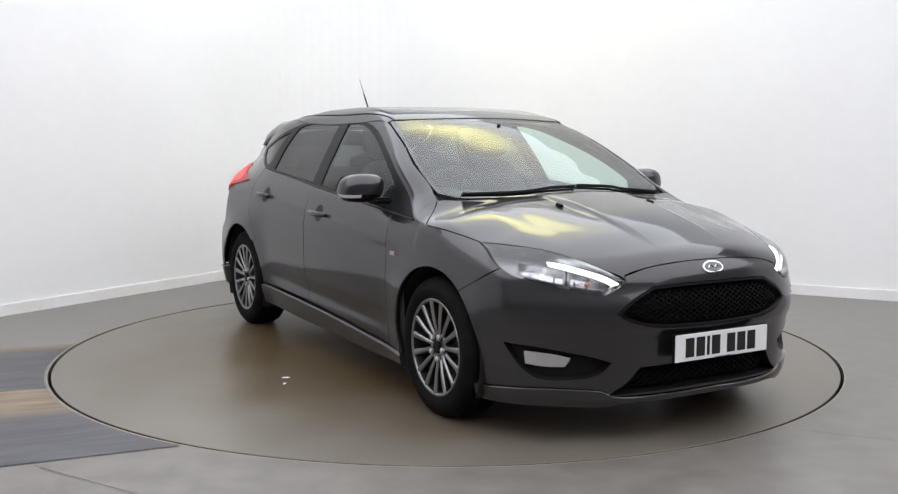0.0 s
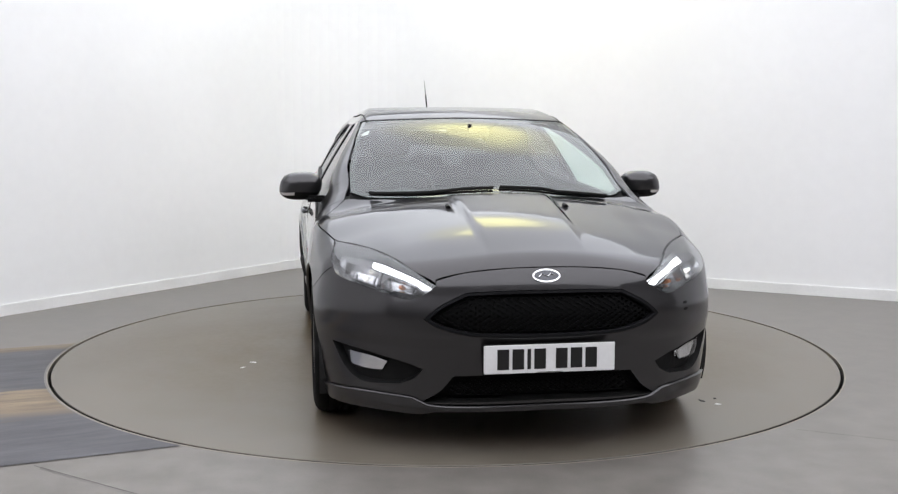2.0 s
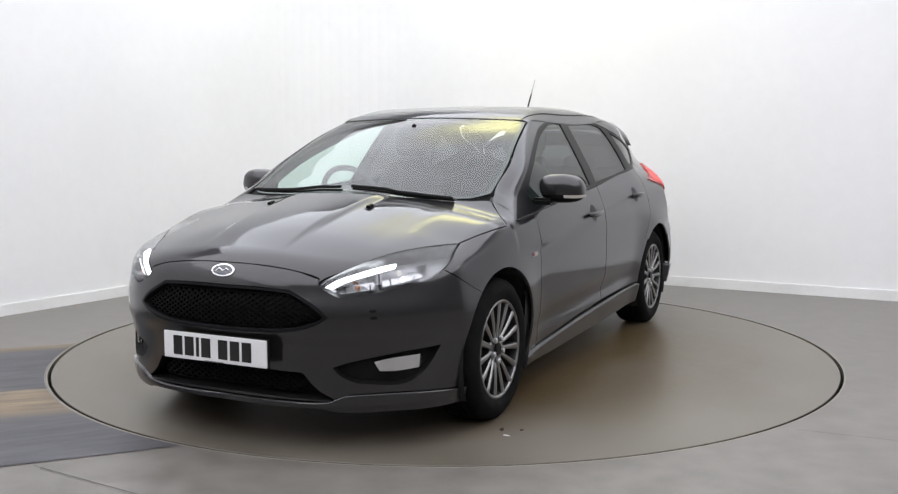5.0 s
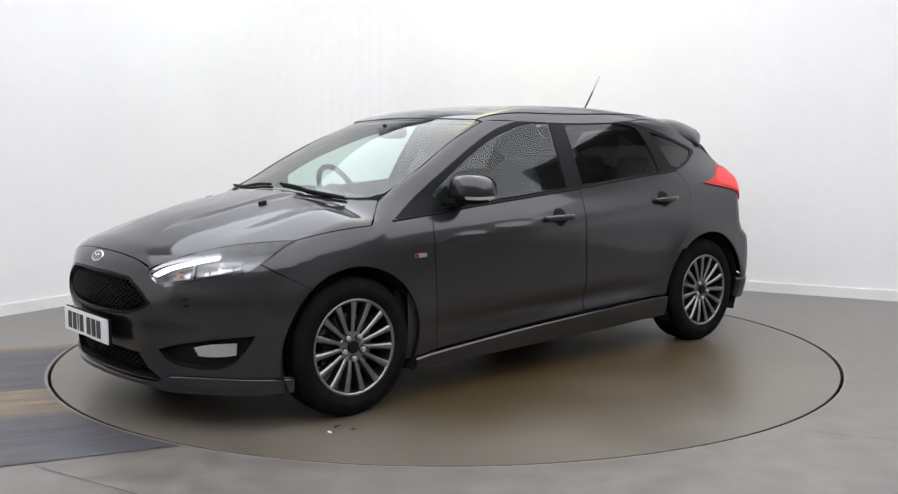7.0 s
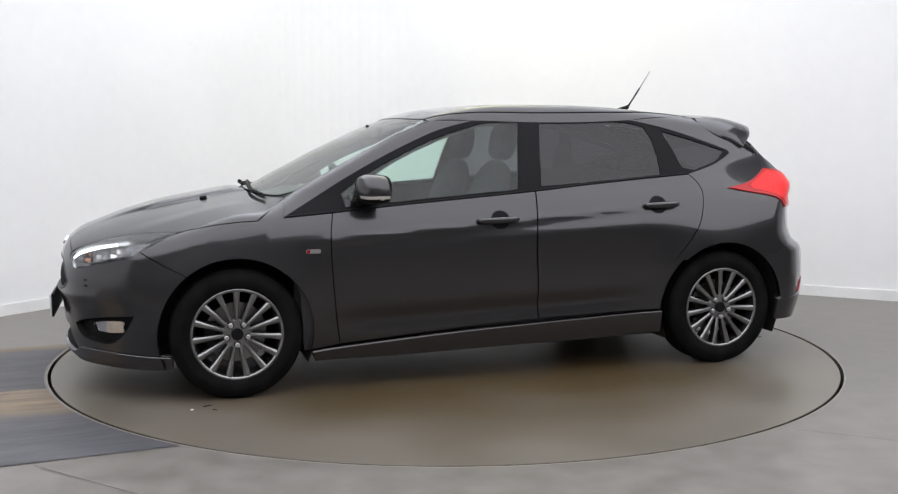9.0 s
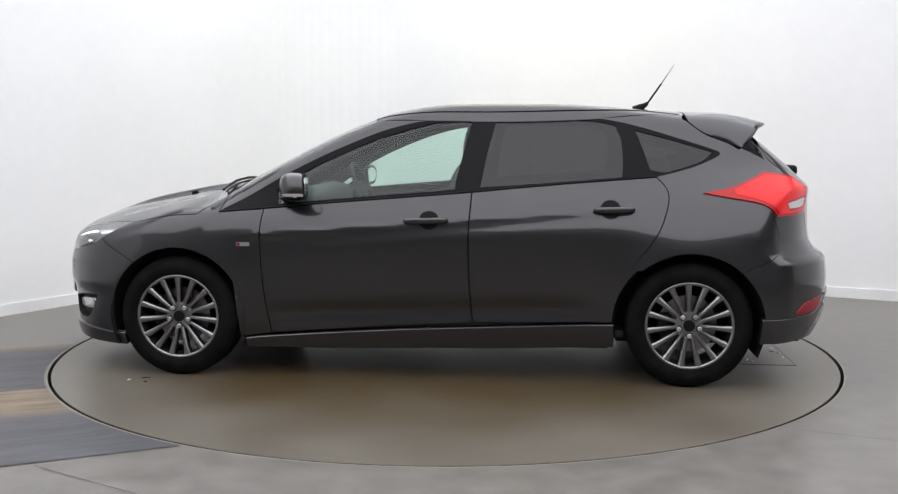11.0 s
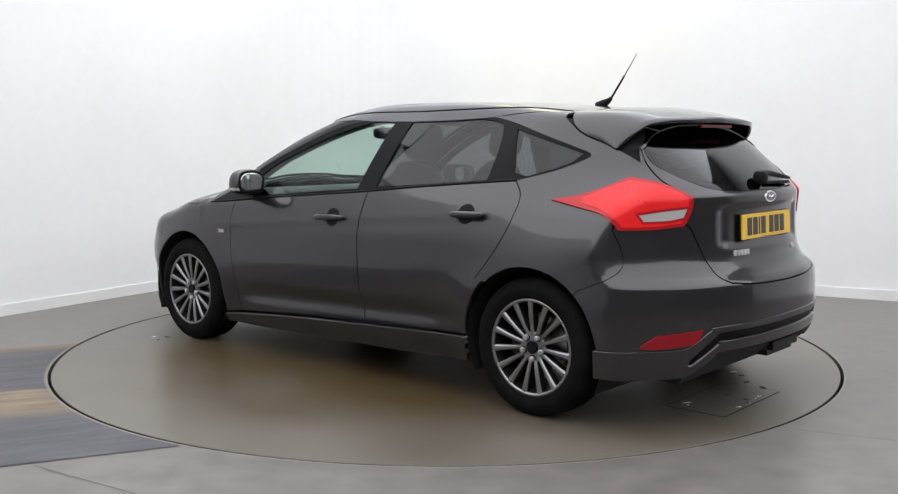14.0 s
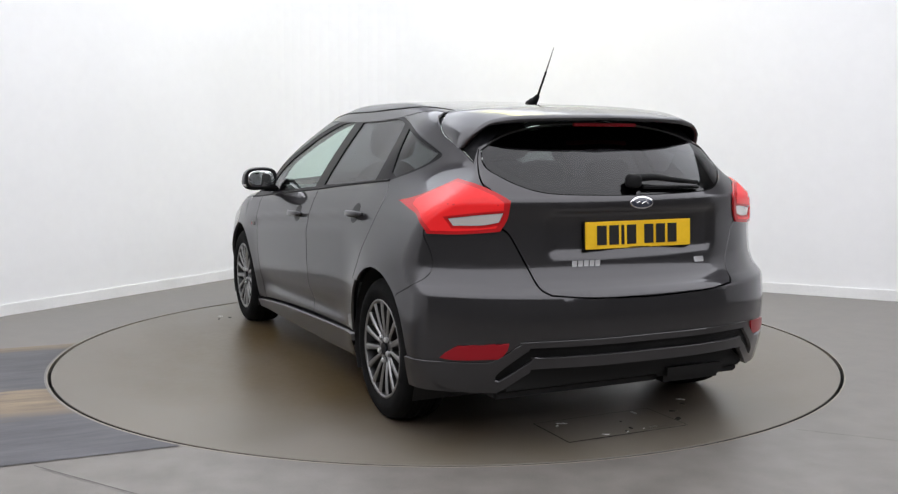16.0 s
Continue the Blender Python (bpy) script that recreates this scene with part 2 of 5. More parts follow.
def corner_bm(inner, outer, z0, z1):
    bm = bmesh.new()
    rows = []
    c = sum(ARC, Vector((0, 0))) / len(ARC)
    mid = Vector(CORNER)
    for p in ARC:
        n = (p - (mid + (c - mid).normalized() * 3)).normalized()
        q0, q1 = p - n * inner, p + n * outer
        rows.append([bm.verts.new((*q, z)) for q, z in ((q0, z0), (q0, z1), (q1, z1), (q1, z0))])
    for r0, r1 in zip(rows, rows[1:]):
        for k in range(4):
            bm.faces.new((r0[k], r0[(k + 1) % 4], r1[(k + 1) % 4], r1[k]))
    bm.faces.new(rows[0])
    bm.faces.new(rows[-1][::-1])
    bmesh.ops.recalc_face_normals(bm, faces=bm.faces[:])
    return bm


corner = link("wall_corner", corner_bm(0, 0.25, -0.05, CEIL_Z), WALL)
tagged(corner, "curved white corner joining two studio walls", "wall", kind="structure")
tagged(link("skirting_corner", corner_bm(0.018, 0, 0, 0.085), SKIRT), "low white skirting bent round the studio corner", "skirting", kind="structure")
wall_between("wall_east", RIGHT_END, (RIGHT_END[0], BACK), (-1, 0), "plain grey studio wall", BACKWALL)
wall_between("wall_south", (LEFT_END[0], BACK), (RIGHT_END[0], BACK), (0, 1), "plain grey studio wall behind the camera", BACKWALL)
wall_between("wall_southwest", LEFT_END, (LEFT_END[0], BACK), (1, 0), "plain grey studio wall", BACKWALL)
tagged(link("ceiling", box(-9, 9.2, BACK - 0.2, 5, CEIL_Z, CEIL_Z + 0.15), CEIL), "dull grey studio ceiling", "ceiling", kind="structure")


def ceiling_light(x, y, lx, ly, mat, label):
    ob = new("ceiling_light")
    ob.location = (x, y, CEIL_Z - 0.09)
    tagged(ob, label, "ceiling light", "ceiling lights")
    t = 0.001
    part("diffuser", box(-lx / 2 + t, lx / 2 - t, -ly / 2 + t, ly / 2 - t, 0.0, 0.02), mat, ob)
    fr = box(-lx / 2, lx / 2, -ly / 2, ly / 2, 0.021, 0.09, 0.006)
    part("frame", fr, SKIRT, ob)
    return ob


# stretched cloth panels that make up the glowing ceiling before the turntable
for x in (-6.15, -2.05, 2.05, 6.15):
    for y in (-7.0, -4.2, -1.4):
        ceiling_light(x, y, 4.1, 2.8, LAMP, "large white cloth ceiling light with an even glow")
ceiling_light(0.45, 1.72, 6.6, 3.4, SOFTBOX, "wide overhead soft light with a warm lamp behind its cloth")


# ---- the turntable ----
def disc_bm():
    bm = bmesh.new()
    n = 192
    prof = [(R_DISC, -0.003), (R_DISC - 0.002, 0.0), (1.4, 0.0), (0.5, 0.0)]
    rings = [[bm.verts.new((r * math.cos(a), r * math.sin(a), z)) for a in (2 * math.pi * k / n for k in range(n))] for r, z in prof]
    for r0, r1 in zip(rings, rings[1:]):
        for k in range(n):
            bm.faces.new((r0[k], r0[(k + 1) % n], r1[(k + 1) % n], r1[k]))
    bm.faces.new(rings[-1])
    return bm


def chip_bm(seed, size):
    """A thin flake with a ragged outline."""
    rnd = random.Random(seed)
    bm = bmesh.new()
    n = 9
    pts = [(size * (0.6 + 0.7 * rnd.random()) * math.cos(2 * math.pi * k / n) * 1.8, size * (0.5 + 0.6 * rnd.random()) * math.sin(2 * math.pi * k / n)) for k in range(n)]
    top = [bm.verts.new((x, y, 0.002)) for x, y in pts]
    low = [bm.verts.new((x * 1.05, y * 1.05, 0)) for x, y in pts]
    bm.faces.new(top)
    for k in range(n):
        bm.faces.new((low[k], low[(k + 1) % n], top[(k + 1) % n], top[k]))
    return bm


turntable = tagged(new("turntable"), "round flush turntable painted taupe grey, scuffed under the car, with contact shade painted in", "turntable")
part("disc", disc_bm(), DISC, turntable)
edge = bmesh.new()
bmesh.ops.create_cone(edge, cap_ends=False, segments=192, radius1=R_DISC - 0.004, radius2=R_DISC, depth=0.097, matrix=Matrix.Translation((0, 0, -0.0515)))
part("disc_edge", edge, DARK, turntable, "black rubbed edge of the turntable")
for k, (x, y, size, mat) in enumerate(((-1.729, -0.15, 0.013, SKIRT), (-1.78, -0.33, 0.012, DARK), (-1.89, -0.28, 0.014, DARK), (-1.63, -0.5, 0.012, SKIRT), (-1.95, -0.1, 0.012, SKIRT), (1.48, 1.0, 0.011, DARK), (1.55, 1.05, 0.009, SKIRT), (1.45, 1.08, 0.008, DARK), (0.3, -1.15, 0.014, SKIRT), (0.42, -1.2, 0.01, SKIRT), (-1.7, -0.45, 0.01, DARK))):
    ob = part("paint_chip", chip_bm(k, size), mat, turntable)
    ob.location, ob.rotation_euler = (x, y, 0.0), (0, 0, k * 1.3)


# scuffed access cover let into the disc
cover = part("access_cover", box(-1.985, -1.695, -0.25, 0.35, -0.001, 0.002, 0.0008), DISC, turntable, "scuffed rectangular access cover")
for x0, x1, y0, y1 in ((-0.15, 0.15, -0.305, -0.3), (-0.15, 0.15, 0.3, 0.305), (-0.15, -0.145, -0.3, 0.3), (0.145, 0.15, -0.3, 0.3)):
    part("cover_joint", box(x0 - 1.84, x1 - 1.84, y0 + 0.05, y1 + 0.05, -0.001, 0.0014), STEEL_DARK, cover)
rnd = random.Random(4)
for k in range(9):
    ob = part("paint_chip", chip_bm(40 + k, 0.004 + 0.005 * rnd.random()), SKIRT if k % 3 else DARK, turntable)
    ob.location, ob.rotation_euler = (-1.84 + 0.3 * (rnd.random() - 0.5), 0.1 + 0.5 * (rnd.random() - 0.5), 0.0024), (0, 0, k * 2.1)


def rim_bm():
    bm = bmesh.new()
    n = 192
    rings = [[bm.verts.new((r * math.cos(a), r * math.sin(a), z)) for a in (2 * math.pi * k / n for k in range(n))] for r, z in ((R_DISC + 0.0175, -0.02), (R_DISC + 0.0175, 0.0008), (R_DISC + 0.024, 0.0008), (R_DISC + 0.025, -0.001))]
    for r0, r1 in zip(rings, rings[1:]):
        for k in range(n):
            bm.faces.new((r0[k], r1[k], r1[(k + 1) % n], r0[(k + 1) % n]))
    bmesh.ops.recalc_face_normals(bm, faces=bm.faces[:])
    return bm


tagged(link("turntable_rim", rim_bm(), material("worn rim steel", (0.3, 0.27, 0.22), 0.4, 0.6)), "thin worn steel edge round the turntable opening", "floor rim", kind="structure")


# ---- worn strip, joints and marks in the floor ----
def strip_material():
    m = material("worn strip", (0.1, 0.1, 0.1), 0.5)
    nt = m.node_tree
    b = nt.nodes["Principled BSDF"]
    co = nt.nodes.new("ShaderNodeTexCoord")
    sep = nt.nodes.new("ShaderNodeSeparateXYZ")
    nt.links.new(co.outputs["Object"], sep.inputs[0])
    mp = nt.nodes.new("ShaderNodeMapping")
    mp.inputs["Scale"].default_value = (1.1, 6.5, 1)
    nt.links.new(co.outputs["Object"], mp.inputs[0])
    n = nt.nodes.new("ShaderNodeTexNoise")
    n.inputs["Scale"].default_value, n.inputs["Detail"].default_value, n.inputs["Roughness"].default_value = 1.8, 9, 0.72
    nt.links.new(mp.outputs[0], n.inputs["Vector"])
    wob = nt.nodes.new("ShaderNodeMath")
    wob.operation = "MULTIPLY_ADD"
    wob.inputs[1].default_value = 0.6
    nt.links.new(n.outputs[0], wob.inputs[0])
    nt.links.new(sep.outputs[1], wob.inputs[2])
    rng = nt.nodes.new("ShaderNodeMapRange")
    rng.inputs[1].default_value, rng.inputs[2].default_value = -1.14, 1.21
    nt.links.new(wob.outputs[0], rng.inputs[0])
    ramp = nt.nodes.new("ShaderNodeValToRGB")
    el = ramp.color_ramp.elements
    slate, tan = (0.07, 0.07, 0.078, 1), (0.2, 0.15, 0.095, 1)
    el[0].position, el[0].color = 0.0, slate
    el[1].position, el[1].color = 1.0, slate
    for p, c in ((0.13, slate), (0.19, tan), (0.25, tan), (0.29, slate), (0.69, slate), (0.73, tan), (0.88, tan), (0.94, slate)):
        e = el.new(p)
        e.color = c
    nt.links.new(rng.outputs[0], ramp.inputs[0])
    mixn = nt.nodes.new("ShaderNodeMix")
    mixn.data_type, mixn.blend_type = "RGBA", "MULTIPLY"
    mixn.inputs["Factor"].default_value = 0.7
    nt.links.new(ramp.outputs[0], mixn.inputs["A"])
    r2 = nt.nodes.new("ShaderNodeMapRange")
    r2.inputs[1].default_value, r2.inputs[2].default_value, r2.inputs[3].default_value, r2.inputs[4].default_value = 0.3, 0.7, 0.15, 1.5
    nt.links.new(n.outputs[0], r2.inputs[0])
    nt.links.new(r2.outputs[0], mixn.inputs["B"])
    nt.links.new(mixn.outputs["Result"], b.inputs["Base Color"])
    return m


def floor_strip():
    """A worn inlaid strip that runs from the turntable's edge across the floor."""
    ang = math.atan2(-0.385, -0.92)
    rot = Matrix.Rotation(ang, 2)
    bm = bmesh.new()
    rows = []
    for k in range(41):
        v = 0.905 - (0.905 + 1.425) * k / 40
        # local y runs across the strip, local x along it, away from the turntable
        start = math.sqrt((R_DISC + 0.034) ** 2 - v * v)
        rows.append([bm.verts.new((start, -v, 0.003)), bm.verts.new((start + 2.2, -v, 0.003)), bm.verts.new((7.5, -v, 0.003))])
    for a, b in zip(rows, rows[1:]):
        for j in range(2):
            bm.faces.new((a[j], a[j + 1], b[j + 1], b[j]))
    bmesh.ops.recalc_face_normals(bm, faces=bm.faces[:])
    if sum(f.normal.z for f in bm.faces) < 0:
        bmesh.ops.reverse_faces(bm, faces=bm.faces[:])
    ob = tagged(link("floor_strip", bm, strip_material()), "worn slate and tan floor strip running from the turntable", "floor strip", kind="structure")
    ob.rotation_euler = (0, 0, ang)
    return ob


floor_strip()
JOINT = material("floor joint", (0.06, 0.057, 0.052), 0.7)


def floor_line(a, b, w=0.004):
    a, b = Vector(a), Vector(b)
    n = (b - a).normalized().orthogonal() * w / 2
    bm = bmesh.new()
    bm.faces.new([bm.verts.new((*q, 0.0035)) for q in (a - n, b - n, b + n, a + n)])
    tagged(link("floor_joint", bm, JOINT), "thin scratched line in the floor paint", "floor joint", kind="structure")


floor_line((-1.574, -2.249), (-1.05, -2.575))
floor_line((1.5, -1.775), (3.2, -2.53), 0.003)
# ---- the car's outer form, as one solid ----
def smax(a, b, k):
    h = np.maximum(k - np.abs(a - b), 0) / k
    return np.maximum(a, b) + h * h * k / 4


def bell(x, c, w):
    return np.exp(-((x - c) / w) ** 2)


def step(x, a, b):
    t = np.clip((x - a) / (b - a), 0, 1)
    return t * t * (3 - 2 * t)


def smooth_table(pairs):
    """A smooth curve through a few places (monotone cubic)."""
    xs, ys = np.array(pairs, float).T
    d = np.diff(ys) / np.diff(xs)
    m = np.r_[d[0], (d[1:] + d[:-1]) / 2, d[-1]]
    m[1:-1] = np.where(d[1:] * d[:-1] <= 0, 0, 2 * d[1:] * d[:-1] / np.where(d[1:] + d[:-1] == 0, 1, d[1:] + d[:-1]))

    def at(x):
        x = np.clip(x, xs[0], xs[-1])
        i = np.clip(np.searchsorted(xs, x) - 1, 0, len(xs) - 2)
        h = xs[i + 1] - xs[i]
        t = (x - xs[i]) / h
        return ((1 + 2 * t) * (1 - t) ** 2 * ys[i] + t * (1 - t) ** 2 * h * m[i] + t * t * (3 - 2 * t) * ys[i + 1] + t * t * (t - 1) * h * m[i + 1])
    return at


TOP = smooth_table([(-2.2, 1.05), (-1.75, 1.335), (-1.6, 1.368), (-1.15, 1.417), (-0.6, 1.445), (-0.1, 1.442), (0.2, 1.415), (0.42, 1.351), (0.75, 1.208), (1.0, 1.079), (1.2, 0.984), (1.28, 0.974), (1.434, 0.949), (1.8, 0.874), (2.0, 0.81), (2.1, 0.77), (2.25, 0.65)])
CROWN = smooth_table([(-1.8, 0.171), (-0.2, 0.03), (0.4, 0.135), (0.9, 0.165), (1.3, 0.147), (1.6, 0.204), (2.1, 0.264)])
NOSE = smooth_table([(0.1, 2.08), (0.2, 2.14), (0.3, 2.15), (0.42, 2.16), (0.49, 2.182), (0.55, 2.182), (0.65, 2.158), (0.72, 2.14), (0.78, 2.1), (0.9, 2.0)])
TAIL = smooth_table([(0.15, -2.06), (0.25, -2.1), (0.35, -2.13), (0.5, -2.145), (0.62, -2.135), (0.68, -2.07), (0.75, -2.04), (0.9, -2.03), (0.99, -2.035), (1.03, -2.005), (1.08, -1.955), (1.3, -1.69), (1.42, -1.5)])
WIDE = smooth_table([(-2.2, 0.87), (-1.8, 0.885), (-1.324, 0.9), (-0.8, 0.882), (0.0, 0.886), (0.9, 0.892), (1.324, 0.897), (1.5, 0.89), (1.75, 0.865), (2.0, 0.82), (2.2, 0.76)])
UP = smooth_table([(0.1, -0.09), (0.2, -0.055), (0.3, -0.03), (0.42, -0.012), (0.6, 0.0), (0.75, 0.0), (0.85, -0.012), (0.92, -0.034), (1.0, -0.08), (1.2, -0.2), (1.5, -0.4)])


def side_of(x, z):
    low = WIDE(x) + UP(z)
    low = low - 0.02 * bell(z, 0.37 - 0.03 * x, 0.05) * step(np.abs(x), 1.0, 0.6)
    for wx in (1.324, -1.324):
        r = np.hypot(x - wx, z - 0.316)
        low = low + 0.015 * bell(r, 0.34, 0.12)
    low = low - 0.05 * step(z, 0.42, 1.0) * step(x, 0.95, 1.65) + 0.02 * step(x, -1.2, -1.9) * step(z, 0.65, 0.4)
    line = 0.824 - 0.08 * x
    low = low + (0.005 * bell(z, line, 0.016) - 0.004 * bell(z, line - 0.04, 0.03)) * step(x, 1.05, 0.75) * step(x, -1.3, -1.0)
    glass = 0.838 - 0.40 * (z - 0.93) - 0.14 * (z - 0.93) ** 2 + 0.3 * step(x, 1.15, 1.4)
    glass = glass - 0.085 * np.clip((-0.7 - x) / 0.8, 0, 1.4) ** 2 * step(z, 0.9, 1.15) - 0.07 * np.clip((x - 0.3) / 0.8, 0, 1) ** 2 * step(z, 0.85, 1.0)
    return -smax(-low, -glass, 0.02)


def top_of(x, y):
    y = np.abs(y)
    z = TOP(x) - CROWN(x) * y * y
    ridge = 0.235 - 0.05 * (x - 1.3)
    z = z + 0.018 * step(y, ridge + 0.017, ridge - 0.017) * step(x, 2.05, 1.6) * step(x, 1.12, 1.3)
    z = z + 0.008 * step(y, 0.48, 0.62) * step(x, 1.95, 1.6) * step(x, 1.15, 1.35)
    return z


def solid(p):
    """Below nought inside the body, above it outside."""
    x, y, z = p[..., 0], np.abs(p[..., 1]), p[..., 2]
    a = smax(y - side_of(x, z), z - top_of(x, y), 0.06 - 0.012 * step(x, 1.2, 1.0))
    front = (x - (NOSE(z) - 0.25 * y ** 2 - 0.45 * y ** 4)) * 0.9
    back = ((TAIL(z) + 0.22 * y ** 2 + 0.30 * y ** 4) - x) * 0.9
    back = back + 0.012 * step(y, 0.43, 0.37) * step(z, 0.96, 0.935) * step(z, 0.765, 0.80)
    return smax(smax(a, front, 0.06), back, 0.04)


def normals_at(p):
    e = 0.004
    g = np.stack([solid(p + d) - solid(p - d) for d in np.eye(3) * e], -1)
    return g / np.linalg.norm(g, axis=-1, keepdims=True)


FRONT_C, REAR_C = 1.1, -1.1


def onto(kind, u, v):
    """Meets the body's skin from one side: side (x, z), top (x, y), front and rear (angle in degrees from straight on, z)."""
    u, v = np.asarray(u, float), np.asarray(v, float)
    n = np.zeros_like(u)
    if kind == "side":
        a, d = np.stack([u, n, v], -1), np.stack([n, n + 1, n], -1)
    elif kind == "top":
        a, d = np.stack([u, v, n + 0.6], -1), np.stack([n, n, n + 1], -1)
    elif kind == "front":
        a, d = np.stack([n + FRONT_C, n, v], -1), np.stack([np.cos(np.radians(u)), np.sin(np.radians(u)), n], -1)
    else:
        a, d = np.stack([n + REAR_C, n, v], -1), np.stack([-np.cos(np.radians(u)), np.sin(np.radians(u)), n], -1)
    lo, hi = n.copy(), n + 1.6
    for _ in range(22):
        mid = (lo + hi) / 2
        inside = solid(a + d * mid[..., None]) < 0
        lo, hi = np.where(inside, mid, lo), np.where(inside, hi, mid)
    return a + d * lo[..., None]


from mathutils.geometry import delaunay_2d_cdt

DEG = 0.0172  # metres of skin for a degree of turn round the nose or tail


def curve(points, gap=0.012):
    """A smooth line through a few places, cut into short steps."""
    p = np.array(points, float)
    if len(p) < 3:
        n = max(1, int(np.linalg.norm(p[1] - p[0]) / gap))
        return [p[0] + (p[1] - p[0]) * k / n for k in range(n + 1)]
    q = np.vstack([2 * p[0] - p[1], p, 2 * p[-1] - p[-2]])
    out = []
    for i in range(1, len(q) - 2):
        n = max(2, int(np.linalg.norm(q[i + 1] - q[i]) / gap))
        for k in range(n):
            t = k / n
            out.append(0.5 * (2 * q[i] + (q[i + 1] - q[i - 1]) * t + (2 * q[i - 1] - 5 * q[i] + 4 * q[i + 1] - q[i + 2]) * t * t + (3 * q[i] - q[i - 1] - 3 * q[i + 1] + q[i + 2]) * t ** 3))
    return out + [p[-1]]


def to3(kind, pts):
    p = np.array(pts, float)
    return onto(kind, p[:, 0], p[:, 1])


def from3(kind, P):
    """Places on the skin, as flat coordinates of one of the four views."""
    P = np.array(P, float)
    if kind == "side":
        return P[:, [0, 2]]
    if kind == "top":
        return P[:, [0, 1]]
    c = P[:, 0] - FRONT_C if kind == "front" else REAR_C - P[:, 0]
    return np.stack([np.degrees(np.arctan2(P[:, 1], c)), P[:, 2]], -1)


def recast(a, pts, b):
    return [tuple(q) for q in from3(b, to3(a, pts))]


def scaled(kind, pts):
    p = np.array(pts, float)
    return p * (DEG, 1) if kind in ("front", "rear") else p


def loop(kind, segments):
    """A closed outline out of smooth segments that meet in corners."""
    out = []
    for s in segments:
        out += list(curve(scaled(kind, s)))[:-1]
        if np.linalg.norm(scaled(kind, [s[-1]])[0] - scaled(kind, [segments[(segments.index(s) + 1) % len(segments)][0]])[0]) > 1e-4:
            out.append(scaled(kind, [s[-1]])[0])
    p = [out[0]]
    for q in out[1:]:
        if np.linalg.norm(q - p[-1]) > 0.002:
            p.append(q)
    if np.linalg.norm(p[0] - p[-1]) < 0.002:
        p.pop()
    p = np.array(p)
    area = 0.5 * np.sum(p[:, 0] * np.roll(p[:, 1], -1) - p[:, 1] * np.roll(p[:, 0], -1))
    return p if area > 0 else p[::-1]


def shrunk(p, d):
    """An outline drawn in by d (out where d is negative)."""
    a, b = p - np.roll(p, 1, 0), np.roll(p, -1, 0) - p
    na, nb = (np.stack([-e[:, 1], e[:, 0]], -1) / np.linalg.norm(e, axis=1, keepdims=True) for e in (a, b))
    m = na + nb
    return p + d * m / np.maximum((m * na).sum(1, keepdims=True), 0.5)


def within(poly, q):
    x, y = q[:, 0][:, None], q[:, 1][:, None]
    x0, y0 = poly[:, 0][None], poly[:, 1][None]
    x1, y1 = np.roll(poly[:, 0], -1)[None], np.roll(poly[:, 1], -1)[None]
    cross = ((y0 > y) != (y1 > y)) & (x < (x1 - x0) * (y - y0) / np.where(y1 == y0, 1e-9, y1 - y0) + x0)
    return cross.sum(1) % 2 == 1


